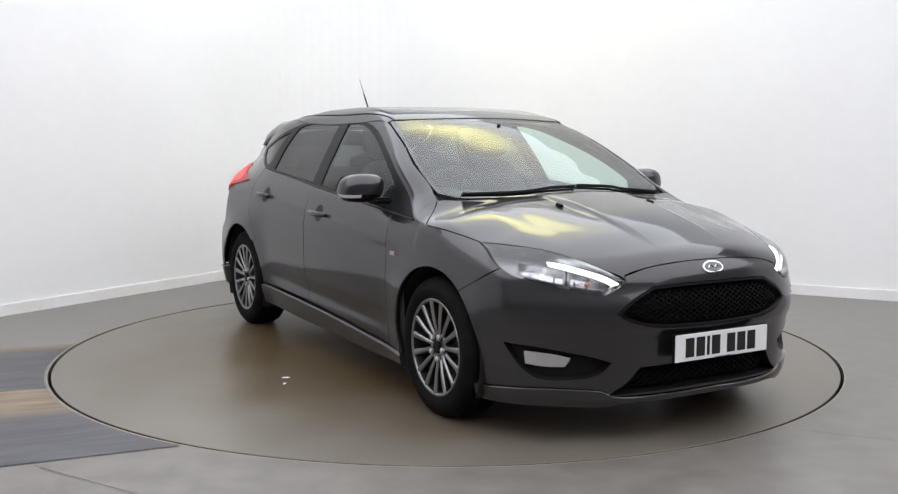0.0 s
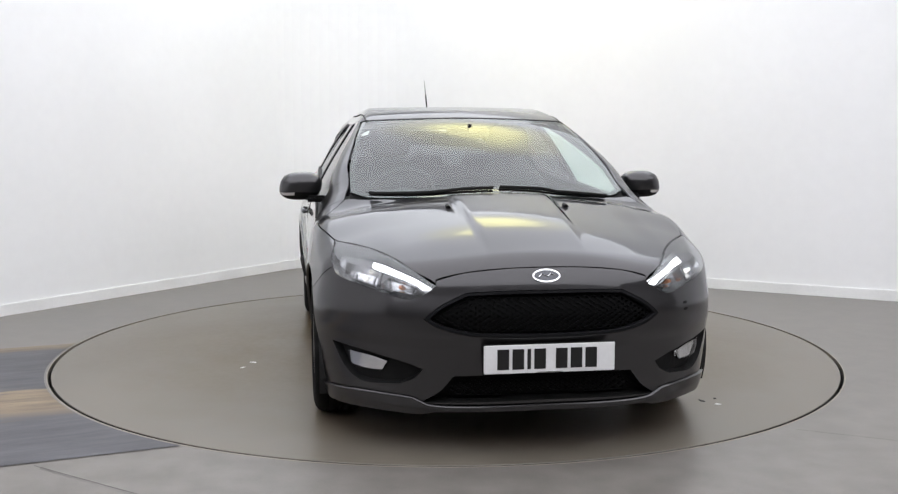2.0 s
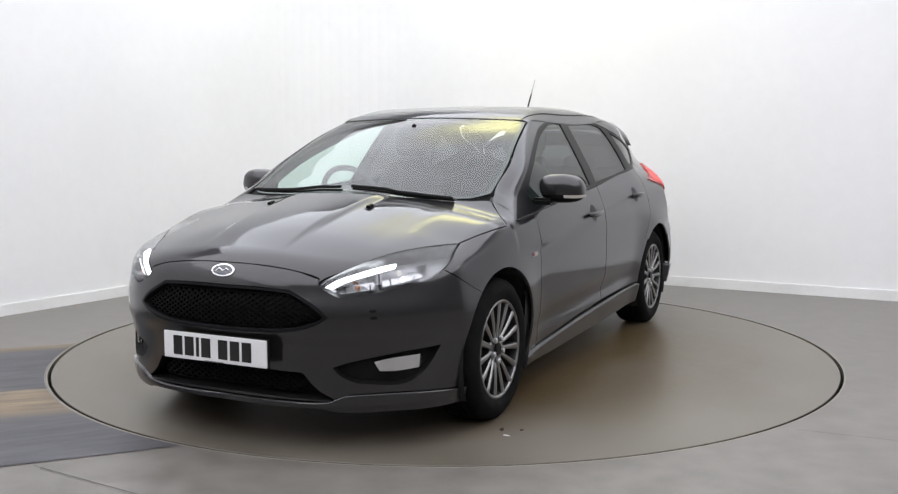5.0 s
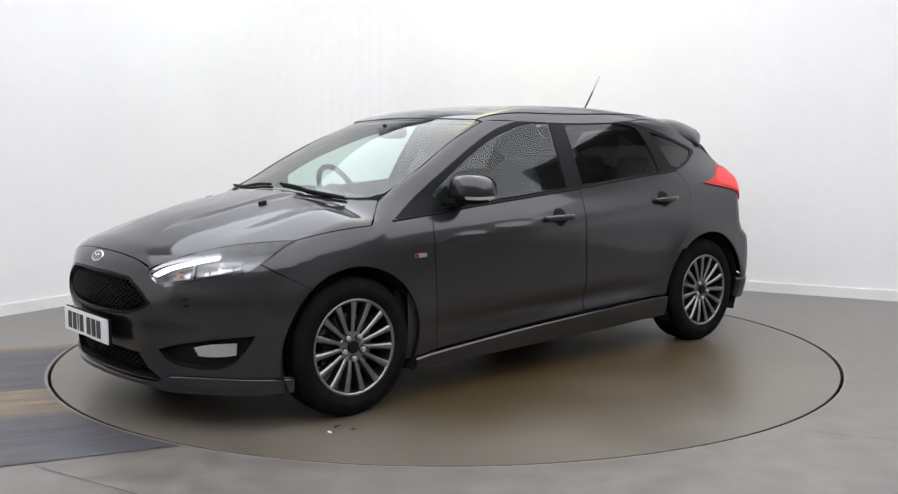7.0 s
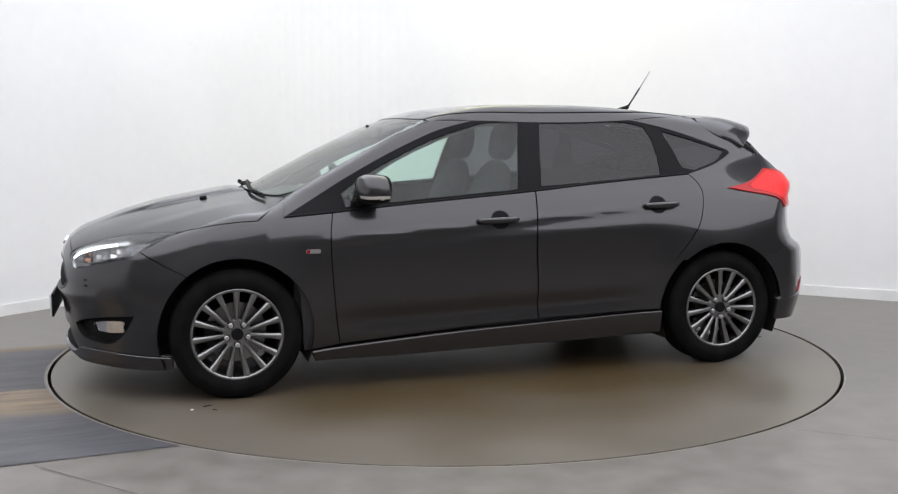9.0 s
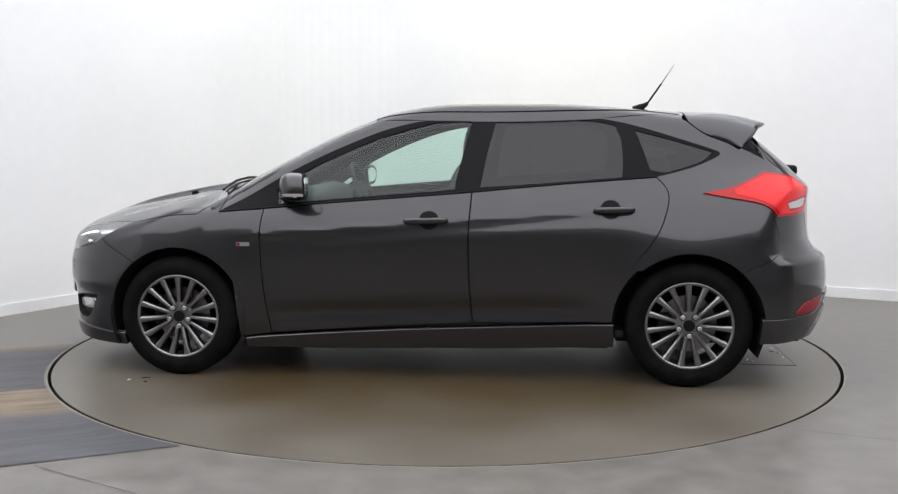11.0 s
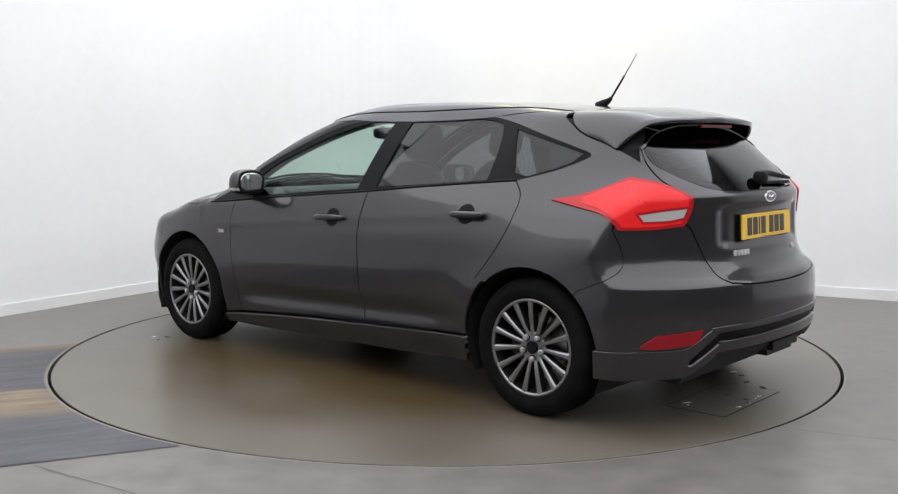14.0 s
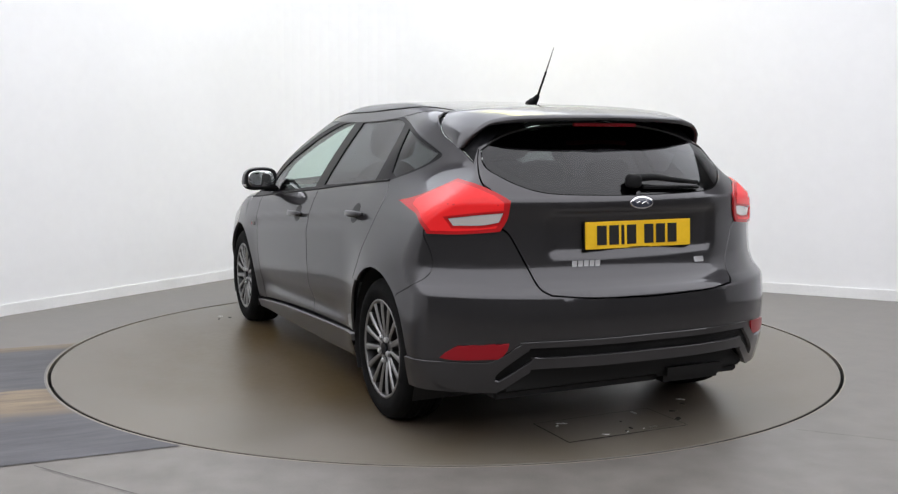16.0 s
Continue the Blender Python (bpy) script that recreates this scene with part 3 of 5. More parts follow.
def skin(kind, outer, holes=(), off=0.0, cell=0.024, gap=0.0038, rim=0.012):
    """A panel of the body's skin inside an outline: points, faces and normals."""
    loops = [shrunk(outer, gap)] + [shrunk(h, -gap) for h in holes]
    lo, hi = outer.min(0), outer.max(0)
    g = np.stack(np.meshgrid(np.arange(lo[0], hi[0], cell), np.arange(lo[1], hi[1], cell), indexing="ij"), -1).reshape(-1, 2)
    keep = within(loops[0], g)
    for h in loops[1:]:
        keep &= ~within(h, g)
    g = g[keep]
    edge = np.vstack(loops)
    if len(g):
        near = np.concatenate([np.sqrt(((g[k:k + 400, None] - edge[None]) ** 2).sum(-1).min(1)) for k in range(0, len(g), 400)])
        g = g[near > cell * 0.45]
    pts, edges, n = [], [], 0
    for l in loops:
        edges += [(n + k, n + (k + 1) % len(l)) for k in range(len(l))]
        n += len(l)
    allp = [Vector(q) for q in edge] + [Vector(q) for q in g]
    vs, _, fs, *_ = delaunay_2d_cdt(allp, edges, [], 0, 1e-6)
    v2 = np.array([v[:] for v in vs])
    tris = np.array([f[:] for f in fs if len(f) == 3])
    mid = v2[tris].mean(1)
    ok = within(loops[0], mid)
    for h in loops[1:]:
        ok &= ~within(h, mid)
    tris = tris[ok]
    uv = v2 / (DEG, 1) if kind in ("front", "rear") else v2
    P = onto(kind, uv[:, 0], uv[:, 1])
    N = normals_at(P)
    P = P + N * off
    t = P[tris]
    flip = (np.cross(t[:, 1] - t[:, 0], t[:, 2] - t[:, 0]) * N[tris[:, 0]]).sum(1) < 0
    tris[flip] = tris[flip][:, ::-1]
    verts, norms, faces = P.tolist(), N.tolist(), tris.tolist()
    if rim:
        count = {}
        for a, b, c in faces:
            for e in ((a, b), (b, c), (c, a)):
                count[tuple(sorted(e))] = count.get(tuple(sorted(e)), []) + [e]
        ends = {}
        for es in count.values():
            if len(es) == 1:
                a, b = es[0]
                out = np.cross(P[b] - P[a], N[a])
                for k in (a, b):
                    ends.setdefault(k, []).append(out / (np.linalg.norm(out) + 1e-9))
        ids = {}
        for k, o in ends.items():
            w = np.mean(o, 0)
            ids[k] = (len(verts), len(verts) + 1)
            verts += [P[k].tolist(), (P[k] - N[k] * rim).tolist()]
            norms += [(w * 0.8 + N[k] * 0.6).tolist(), w.tolist()]
        for es in count.values():
            if len(es) == 1:
                a, b = es[0]
                faces.append([ids[b][0], ids[a][0], ids[a][1], ids[b][1]])
    return verts, faces, norms


def panel(name, mat, parent, kind, outer, holes=(), both=False, label="", **kw):
    """A skin panel as a part; both adds its twin across the car."""
    verts, faces, norms = skin(kind, outer, holes, **kw)
    made = []
    for s in ((1, -1) if both else (1,)):
        me = bpy.data.meshes.new(name)
        me.from_pydata([(x, y * s, z) for x, y, z in verts], [], faces if s > 0 else [f[::-1] for f in faces])
        me.materials.append(mat)
        me.shade_smooth()
        me.normals_split_custom_set_from_vertices([Vector((x, y * s, z)).normalized() for x, y, z in norms])
        ob = new(name, me)
        ob.parent = parent
        if label:
            tagged(ob, label)
        made.append(ob)
    return made if both else made[0]


def recess(name, mat, parent, kind, outer, depth, both=False, label="", gap=-0.001, taper=0.0):
    """A tray sunk behind an opening: floor at a depth and a wall round it."""
    lo = shrunk(outer, gap)
    inner = shrunk(outer, gap + taper)
    sc = (DEG, 1) if kind in ("front", "rear") else (1, 1)
    A = onto(kind, *(lo / sc).T)
    B = onto(kind, *(inner / sc).T)
    B = B - normals_at(B) * depth
    verts, faces, norms = skin(kind, inner, off=-depth, gap=0, rim=0, cell=0.03)
    made = []
    n = len(lo)
    for s in ((1, -1) if both else (1,)):
        bm = bmesh.new()
        vs = [bm.verts.new((x, y * s, z)) for x, y, z in verts]
        for f in faces:
            bm.faces.new([vs[k] for k in (f if s > 0 else f[::-1])])
        a = [bm.verts.new((x, y * s, z)) for x, y, z in A]
        b = [bm.verts.new((x, y * s, z)) for x, y, z in B]
        for k in range(n):
            q = (a[k], a[(k + 1) % n], b[(k + 1) % n], b[k])
            bm.faces.new(q if s < 0 else q[::-1])
        made.append(part(name, bm, mat, parent, label))
    return made if both else made[0]


def mirror_y(pts):
    return [(x, -y) for x, y in pts][::-1]


def twin(name, make, mat, parent, label="", smooth=False):
    """A part on the left and its twin on the right; make() gives the left bmesh."""
    out = []
    for s in (1, -1):
        bm = make()
        if s < 0:
            bmesh.ops.scale(bm, vec=(1, -1, 1), verts=bm.verts[:])
            bmesh.ops.reverse_faces(bm, faces=bm.faces[:])
        out.append(part(name, bm, mat, parent, label, smooth))
    return out


# ---- the car: seams shared by the panels ----
car = tagged(new("car"), "dark grey metallic five-door hatchback car with black grille and alloy wheels", "car")

DLO_TOP = [(1.092, 0.872), (0.955, 0.946), (0.777, 1.05), (0.626, 1.13), (0.467, 1.205), (0.267, 1.287), (0.1, 1.332), (-0.06, 1.36), (-0.326, 1.38), (-0.752, 1.367), (-1.017, 1.325), (-1.32, 1.235), (-1.47, 1.187)]
DLO_END = [(-1.47, 1.187), (-1.484, 1.17), (-1.42, 1.137), (-1.32, 1.1), (-1.156, 1.058)]
DLO_LOW = [(-1.156, 1.058), (-0.788, 1.03), (-0.442, 1.0), (-0.225, 0.979), (0.205, 0.945), (0.537, 0.919), (0.856, 0.89), (1.092, 0.872)]
DLO = loop("side", [DLO_TOP, DLO_END, DLO_LOW])
GLASS_F = loop("side", [[(0.80, 0.985), (0.647, 1.083), (0.472, 1.17), (0.272, 1.255), (0.035, 1.325), (-0.10, 1.343), (-0.213, 1.35)], [(-0.213, 1.35), (-0.175, 1.2), (-0.135, 0.99)], [(-0.135, 0.99), (0.325, 0.953), (0.785, 0.915)], [(0.785, 0.915), (0.80, 0.985)]])
GLASS_R = loop("side", [[(-0.34, 1.36), (-0.642, 1.354), (-0.86, 1.342), (-0.955, 1.32)], [(-0.955, 1.32), (-0.982, 1.25), (-0.99, 1.15), (-0.985, 1.056)], [(-0.985, 1.056), (-0.615, 1.026), (-0.265, 1.003)], [(-0.265, 1.003), (-0.30, 1.2), (-0.34, 1.36)]])
GLASS_Q = loop("side", [[(-1.055, 1.297), (-1.21, 1.254), (-1.45, 1.184)], [(-1.45, 1.184), (-1.40, 1.143), (-1.328, 1.115), (-1.2, 1.078)], [(-1.2, 1.078), (-1.128, 1.094)], [(-1.128, 1.094), (-1.055, 1.297)]])
SEAM_F = [(0.856, 0.89), (0.871, 0.756), (0.856, 0.474), (0.826, 0.235)]
SEAM_B = [(-0.225, 0.979), (-0.211, 0.723), (-0.22, 0.482), (-0.233, 0.308)]
SEAM_C = [(-1.156, 1.058), (-1.205, 1.0), (-1.212, 0.93), (-1.17, 0.8), (-1.097, 0.691), (-1.015, 0.6)]
DOOR_LOW = [(0.826, 0.235), (0.514, 0.259), (0.211, 0.283), (-0.233, 0.308), (-0.633, 0.318), (-0.942, 0.325)]
WHEEL_X, WHEEL_Z, ARCH = 1.324, 0.316, 0.366


def arch(x, a0, a1, n=12, r=ARCH):
    return [(x + r * math.cos(radians(a0 + (a1 - a0) * k / n)), WHEEL_Z + r * math.sin(radians(a0 + (a1 - a0) * k / n))) for k in range(n + 1)]


RAIL_X = [0.25, 0.0, -0.3, -0.6, -0.9, -1.15, -1.3]
RAIL3 = onto("top", np.array(RAIL_X), np.array([0.586, 0.59, 0.592, 0.588, 0.58, 0.565, 0.55]))
RAIL = [tuple(q) for q in from3("side", RAIL3)]
SCREEN_TOP = [(1.075, 0.715), (1.0, 0.697), (0.81, 0.682), (0.58, 0.64), (0.4, 0.606), (0.29, 0.585)]
SCREEN3 = to3("top", SCREEN_TOP)
SCREEN_EDGE = [tuple(q) for q in from3("side", SCREEN3)]
HL_TOP = [(59.5, 0.809), (49.7, 0.801), (41.7, 0.787), (34.8, 0.764), (28.6, 0.726), (23.4, 0.678)]
HL_LOW = [(23.4, 0.678), (25.1, 0.652), (27.4, 0.63), (29.8, 0.624), (35.7, 0.646), (41.8, 0.668), (47.7, 0.69), (50.8, 0.722), (55.8, 0.78), (59.5, 0.809)]
HEADLAMP = loop("front", [HL_TOP, HL_LOW])
HOOD_LEAD = [(23.4, 0.698), (17.5, 0.727), (8.0, 0.743), (0.0, 0.746), (-8.0, 0.743), (-17.5, 0.727), (-23.4, 0.698)]
HOOD_SIDE = [SCREEN_EDGE[0], (1.215, 0.857), (1.33, 0.85), (1.443, 0.835), (1.565, 0.81)]
HOOD_SIDE2 = HOOD_SIDE[1:]
WING_SEAM = [(1.758, 0.72), (1.65, 0.655), (1.557, 0.606)]
BUMPER_SEAM = [(-1.721, 0.866), (-1.755, 0.778), (-1.761, 0.704), (-1.715, 0.657), (-1.59, 0.602)]
SPOILER_SEAM = [(-1.3, 1.352), (-1.352, 1.315), (-1.425, 1.266), (-1.59, 1.205), (-1.71, 1.148)]
TAILLAMP = loop("rear", [[(70.7, 0.977), (61.7, 1.002), (53.7, 1.045), (48.3, 1.08)], [(48.3, 1.08), (42.2, 1.062), (37.5, 1.033), (33.5, 0.998)], [(33.5, 0.998), (34.2, 0.932), (35.9, 0.878)], [(35.9, 0.878), (43.9, 0.866), (52.4, 0.864)], [(52.4, 0.864), (53.7, 0.894), (56.6, 0.93), (62.7, 0.952), (70.7, 0.977)]])

# ---- body sides ----
front_doors = panel("front_door", PAINT, car, "side", loop("side", [SEAM_F, DOOR_LOW[:4], SEAM_B[::-1], DLO_LOW[3:7]]), both=True)
rear_doors = panel("rear_door", PAINT, car, "side", loop("side", [SEAM_B, DOOR_LOW[3:], arch(-WHEEL_X, 2, 49, 6, 0.382), SEAM_C[::-1], DLO_LOW[:4]]), both=True)
wings = panel("front_wing", PAINT, car, "side", loop("side", [HOOD_SIDE[:2], HOOD_SIDE2, recast("front", HL_LOW[7:][::-1], "side"), WING_SEAM, arch(WHEEL_X, 50, 196, 16), [(0.965, 0.217), (0.826, 0.235)], SEAM_F[::-1], DLO_LOW[6:], [DLO_LOW[-1], SCREEN_EDGE[0]]]), both=True, gap=0.0018)
quarters = panel("body_side", PAINT, car, "side", loop("side", [SCREEN_EDGE, [SCREEN_EDGE[-1], RAIL[0]], RAIL, [RAIL[-1], SPOILER_SEAM[0]], SPOILER_SEAM, [SPOILER_SEAM[-1], (-1.735, 1.08), (-1.721, 0.866)], BUMPER_SEAM, arch(-WHEEL_X, 133, 49, 12), SEAM_C[::-1], DLO_END[::-1], DLO_TOP[::-1]]), both=True, gap=0.0015)
trims = panel("window_surround", GLOSS_BLACK, car, "side", DLO, [GLASS_F, GLASS_R, GLASS_Q], both=True, off=-0.003, gap=0.0, rim=0.02, label="gloss black window surround and pillars")
panel("front_door_glass", GLASS_CLEAR, car, "side", GLASS_F, both=True, off=-0.008, gap=-0.004, rim=0)
panel("rear_door_glass", GLASS_TINT, car, "side", GLASS_R, both=True, off=-0.008, gap=-0.004, rim=0, label="dark tinted privacy glass")
panel("quarter_glass", GLASS_TINT, car, "side", GLASS_Q, both=True, off=-0.008, gap=-0.004, rim=0, label="dark tinted privacy glass")
skirts = panel("side_skirt", PAINT, car, "side", loop("side", [[(0.97, 0.212), (0.807, 0.226), (0.21, 0.268), (-0.431, 0.298), (-0.95, 0.32)], [(-0.95, 0.32), (-0.953, 0.2)], [(-0.953, 0.2), (-0.445, 0.178), (-0.116, 0.173), (0.507, 0.16), (0.955, 0.161)], [(0.955, 0.161), (0.97, 0.212)]]), both=True, off=0.016, rim=0.06)
# inner door linings and boot sides, which also close the joints
SHELL = loop("side", [[(1.0, 0.2), (1.05, 0.9)], [(1.05, 0.9)] + DLO_TOP[1:-1], [DLO_TOP[-2], (-1.6, 1.15), (-1.65, 0.75)], arch(-WHEEL_X, 118, 2, 12, 0.39), [(-0.93, 0.2), (1.0, 0.2)]])
GLASS_ALL = loop("side", [[(0.8, 0.96), (0.472, 1.16), (0.035, 1.32), (-0.326, 1.35), (-0.86, 1.34), (-1.21, 1.24), (-1.44, 1.183)], [(-1.44, 1.183), (-1.2, 1.085), (-0.615, 1.02), (0.325, 0.945), (0.76, 0.91)]])
panel("door_lining", LINING, car, "side", SHELL, [GLASS_ALL], both=True, off=-0.03, gap=0.0, rim=0)
def seal_line(kind, pts, off, r):
    P = to3(kind, [tuple(q) for q in pts])
    return [tuple(p + n * off) for p, n in zip(P, normals_at(P))]


twin("window_seal", lambda: tube(seal_line("side", curve(DLO_LOW, 0.05), 0.001, 0), 0.0055, 6), GLOSS_BLACK, car)
twin("roof_moulding", lambda: tube([tuple(p - n * 0.001) for P in [to3("top", curve([(0.31, 0.555), (0.0, 0.557), (-0.4, 0.556), (-0.9, 0.54), (-1.29, 0.505)], 0.05))] for p, n in zip(P, normals_at(P))], 0.0045, 6), TRIM, car)

# ---- top ----
hood_edge = from3("top", to3("side", curve(HOOD_SIDE2, 0.04)))
hl_edge = from3("top", to3("front", [(u, v) for u, v in HL_TOP]))
lead = from3("top", to3("front", HOOD_LEAD))
half_rear = [(1.237, 0.0), (1.222, 0.2), (1.18, 0.4), (1.12, 0.6), (1.08, 0.69)]
rear_corner = tuple(from3("top", to3("side", [HOOD_SIDE[0]]))[0])
low_corner = tuple(hood_edge[0])
hood = loop("top", [mirror_y(half_rear)[:-1] + half_rear, [half_rear[-1], rear_corner], [rear_corner, low_corner], [tuple(q) for q in hood_edge], [tuple(q) for q in hl_edge], [tuple(hl_edge[-1]), tuple(lead[0])], [tuple(q) for q in lead], [tuple(lead[-1]), (hl_edge[-1][0], -hl_edge[-1][1])], [(x, -y) for x, y in hl_edge[::-1]], [(x, -y) for x, y in hood_edge[::-1]], [(low_corner[0], -low_corner[1]), (rear_corner[0], -rear_corner[1])], [(rear_corner[0], -rear_corner[1]), (half_rear[-1][0], -half_rear[-1][1])]])
bonnet = panel("bonnet", PAINT, car, "top", hood, gap=0.0025, cell=0.02)
scr_side = from3("top", SCREEN3)
scr_base = [(1.215, 0.0), (1.2, 0.2), (1.158, 0.4), (1.095, 0.6), (1.02, 0.688)]
scr_top = [(0.29, 0.577), (0.335, 0.4), (0.36, 0.2), (0.367, 0.0)]
edge_pts = [scr_base[-1]] + [tuple(q - (0, 0.006)) for q in scr_side[2:-1]] + [scr_top[0]]
SCREEN = loop("top", [mirror_y(scr_base)[:-1] + scr_base, edge_pts, scr_top[:-1] + mirror_y(scr_top), [(x, -y) for x, y in edge_pts[::-1]]])
panel("windscreen", GLASS_SCREEN, car, "top", SCREEN, off=-0.004, rim=0, gap=0.0)
panel("windscreen_border", GLOSS_BLACK, car, "top", SCREEN, [shrunk(SCREEN, 0.022)], off=-0.007, gap=0.0, rim=0.006, label="black printed border of the windscreen")
rail_top = [tuple(q) for q in from3("top", RAIL3)]
roof_out = loop("top", [[(0.372, 0.0), (0.365, 0.2), (0.34, 0.4), (0.297, 0.575), rail_top[0]], rail_top, [rail_top[-1], (-1.318, 0.45), (-1.335, 0.2), (-1.34, 0), (-1.335, -0.2), (-1.318, -0.45), (rail_top[-1][0], -rail_top[-1][1])], [(x, -y) for x, y in rail_top[::-1]], [(rail_top[0][0], -rail_top[0][1]), (0.297, -0.575), (0.34, -0.4), (0.365, -0.2), (0.372, 0.0)]])
panel("roof", PAINT, car, "top", roof_out, gap=0.0)
lining_top = loop("top", [[(0.3, -0.5), (0.36, 0), (0.3, 0.5)], [(0.3, 0.5), (-0.4, 0.56), (-1.5, 0.48)], [(-1.5, 0.48), (-1.55, 0), (-1.5, -0.48)], [(-1.5, -0.48), (-0.4, -0.56), (0.3, -0.5)]])
panel("headliner", HEADLINER, car, "top", lining_top, off=-0.035, rim=0, cell=0.05)
cowl = loop("top", [half_rear, [half_rear[-1], scr_base[-1]], scr_base[::-1] + mirror_y(scr_base[::-1])[1:], [(scr_base[-1][0], -scr_base[-1][1]), (half_rear[-1][0], -half_rear[-1][1])], mirror_y(half_rear)])
panel("cowl", TRIM, car, "top", cowl, off=-0.02, rim=0, gap=-0.008)

# ---- nose ----
arch_front = recast("side", arch(WHEEL_X, 50, -18, 8), "front")
seam_front = recast("side", WING_SEAM, "front")
GRILLE = loop("front", [[(0, 0.661), (9, 0.660), (17.0, 0.653)], [(17.0, 0.653), (22.0, 0.605), (25.4, 0.55)], [(25.4, 0.55), (22.3, 0.517), (16.6, 0.491), (8, 0.483), (0, 0.481)], [(0, 0.481), (-8, 0.483), (-16.6, 0.491), (-22.3, 0.517), (-25.4, 0.55)], [(-25.4, 0.55), (-22, 0.605), (-17, 0.653)], [(-17, 0.653), (-9, 0.66), (0, 0.661)]])
INTAKE = loop("front", [[(19.6, 0.322), (0, 0.335), (-19.6, 0.322)], [(-19.6, 0.322), (-22.5, 0.26), (-26.5, 0.212)], [(-26.5, 0.212), (0, 0.226), (26.5, 0.212)], [(26.5, 0.212), (22.5, 0.26), (19.6, 0.322)]])
FOG = loop("front", [[(49.6, 0.418), (40.2, 0.402), (30.8, 0.372), (26.2, 0.346)], [(26.2, 0.346), (28.2, 0.308), (31.3, 0.283)], [(31.3, 0.283), (40.3, 0.273), (44.7, 0.304), (47.5, 0.36), (49.6, 0.418)]])
FOG_R = np.array([(-x, y) for x, y in FOG])[::-1]
low_edge = [(58.3, 0.222), (40.4, 0.24), (29.5, 0.236)]
half_out = [[(0.0, 0.746)] + [HOOD_LEAD[2], HOOD_LEAD[1], HOOD_LEAD[0]], [HOOD_LEAD[0], HL_LOW[0]], HL_LOW[:8], [HL_LOW[7], seam_front[0]], seam_front, arch_front, [arch_front[-1], low_edge[0]], low_edge, [low_edge[-1], (26.5, 0.205)], [(26.5, 0.205), (0, 0.212)]]
other = [[(-x, y) for x, y in s[::-1]] for s in half_out[::-1]]
BUMPER = loop("front", half_out + other)
front_bumper = panel("front_bumper", PAINT, car, "front", BUMPER, [GRILLE, INTAKE, FOG, FOG_R], gap=0.0015, cell=0.02, rim=0.014)
lip_half = [[(0.0, 0.206), (22, 0.2), (27.0, 0.218), (29.5, 0.232), (40.4, 0.236), (58.0, 0.218)], [(58.0, 0.218), (57.8, 0.158)], [(57.8, 0.158), (40.6, 0.168), (27.5, 0.168), (22, 0.182), (0, 0.188)]]
panel("splitter", PAINT, car, "front", loop("front", lip_half + [[(-x, y) for x, y in s[::-1]] for s in lip_half[::-1]]), off=0.012, rim=0.05, gap=0.0, label="painted lower lip of the front bumper")
grille = recess("grille", TRIM, car, "front", GRILLE, 0.05, label="black honeycomb grille")
panel("grille_surround", GLOSS_BLACK, grille, "front", GRILLE, [shrunk(GRILLE, 0.012)], off=0.001, gap=0.001, rim=0.03)
intake = recess("lower_intake", TRIM, car, "front", INTAKE, 0.07)
fogs = recess("fog_lamp_recess", TRIM, car, "front", FOG, 0.035, both=True, taper=0.006)


def honeycomb(outline, r, off, kind="front", squash=0.62):
    """Six-sided rings standing in the opening."""
    bm = bmesh.new()
    lo, hi = outline.min(0), outline.max(0)
    row, y = 0, lo[1]
    inner = shrunk(outline, 0.014)
    while y < hi[1]:
        xs = np.arange(lo[0] + (row % 2) * r * 0.9, hi[0], r * 1.8)
        for cx in xs:
            ring = np.array([(cx + r * math.cos(radians(60 * k)), y + r * squash * math.sin(radians(60 * k))) for k in range(6)])
            if not within(inner, ring).all():
                continue
            small = np.array([cx, y]) + (ring - (cx, y)) * 0.72
            A, B = (onto(kind, *(q / (DEG, 1)).T) for q in (ring, small))
            N = normals_at(A)
            va = [bm.verts.new(p - n * off) for p, n in zip(A, N)]
            vb = [bm.verts.new(p - n * off) for p, n in zip(B, N)]
            vc = [bm.verts.new(p - n * (off + 0.014)) for p, n in zip(B, N)]
            for k in range(6):
                j = (k + 1) % 6
                bm.faces.new((va[k], va[j], vb[j], vb[k]))
                bm.faces.new((vb[k], vb[j], vc[j], vc[k]))
        y += r * squash * 0.95
        row += 1
    return bm


tagged(part("honeycomb", honeycomb(GRILLE, 0.018, 0.016), GRILLE_BLACK, grille), kind="stuff")
tagged(part("honeycomb", honeycomb(INTAKE, 0.021, 0.03), GRILLE_BLACK, intake), kind="stuff")

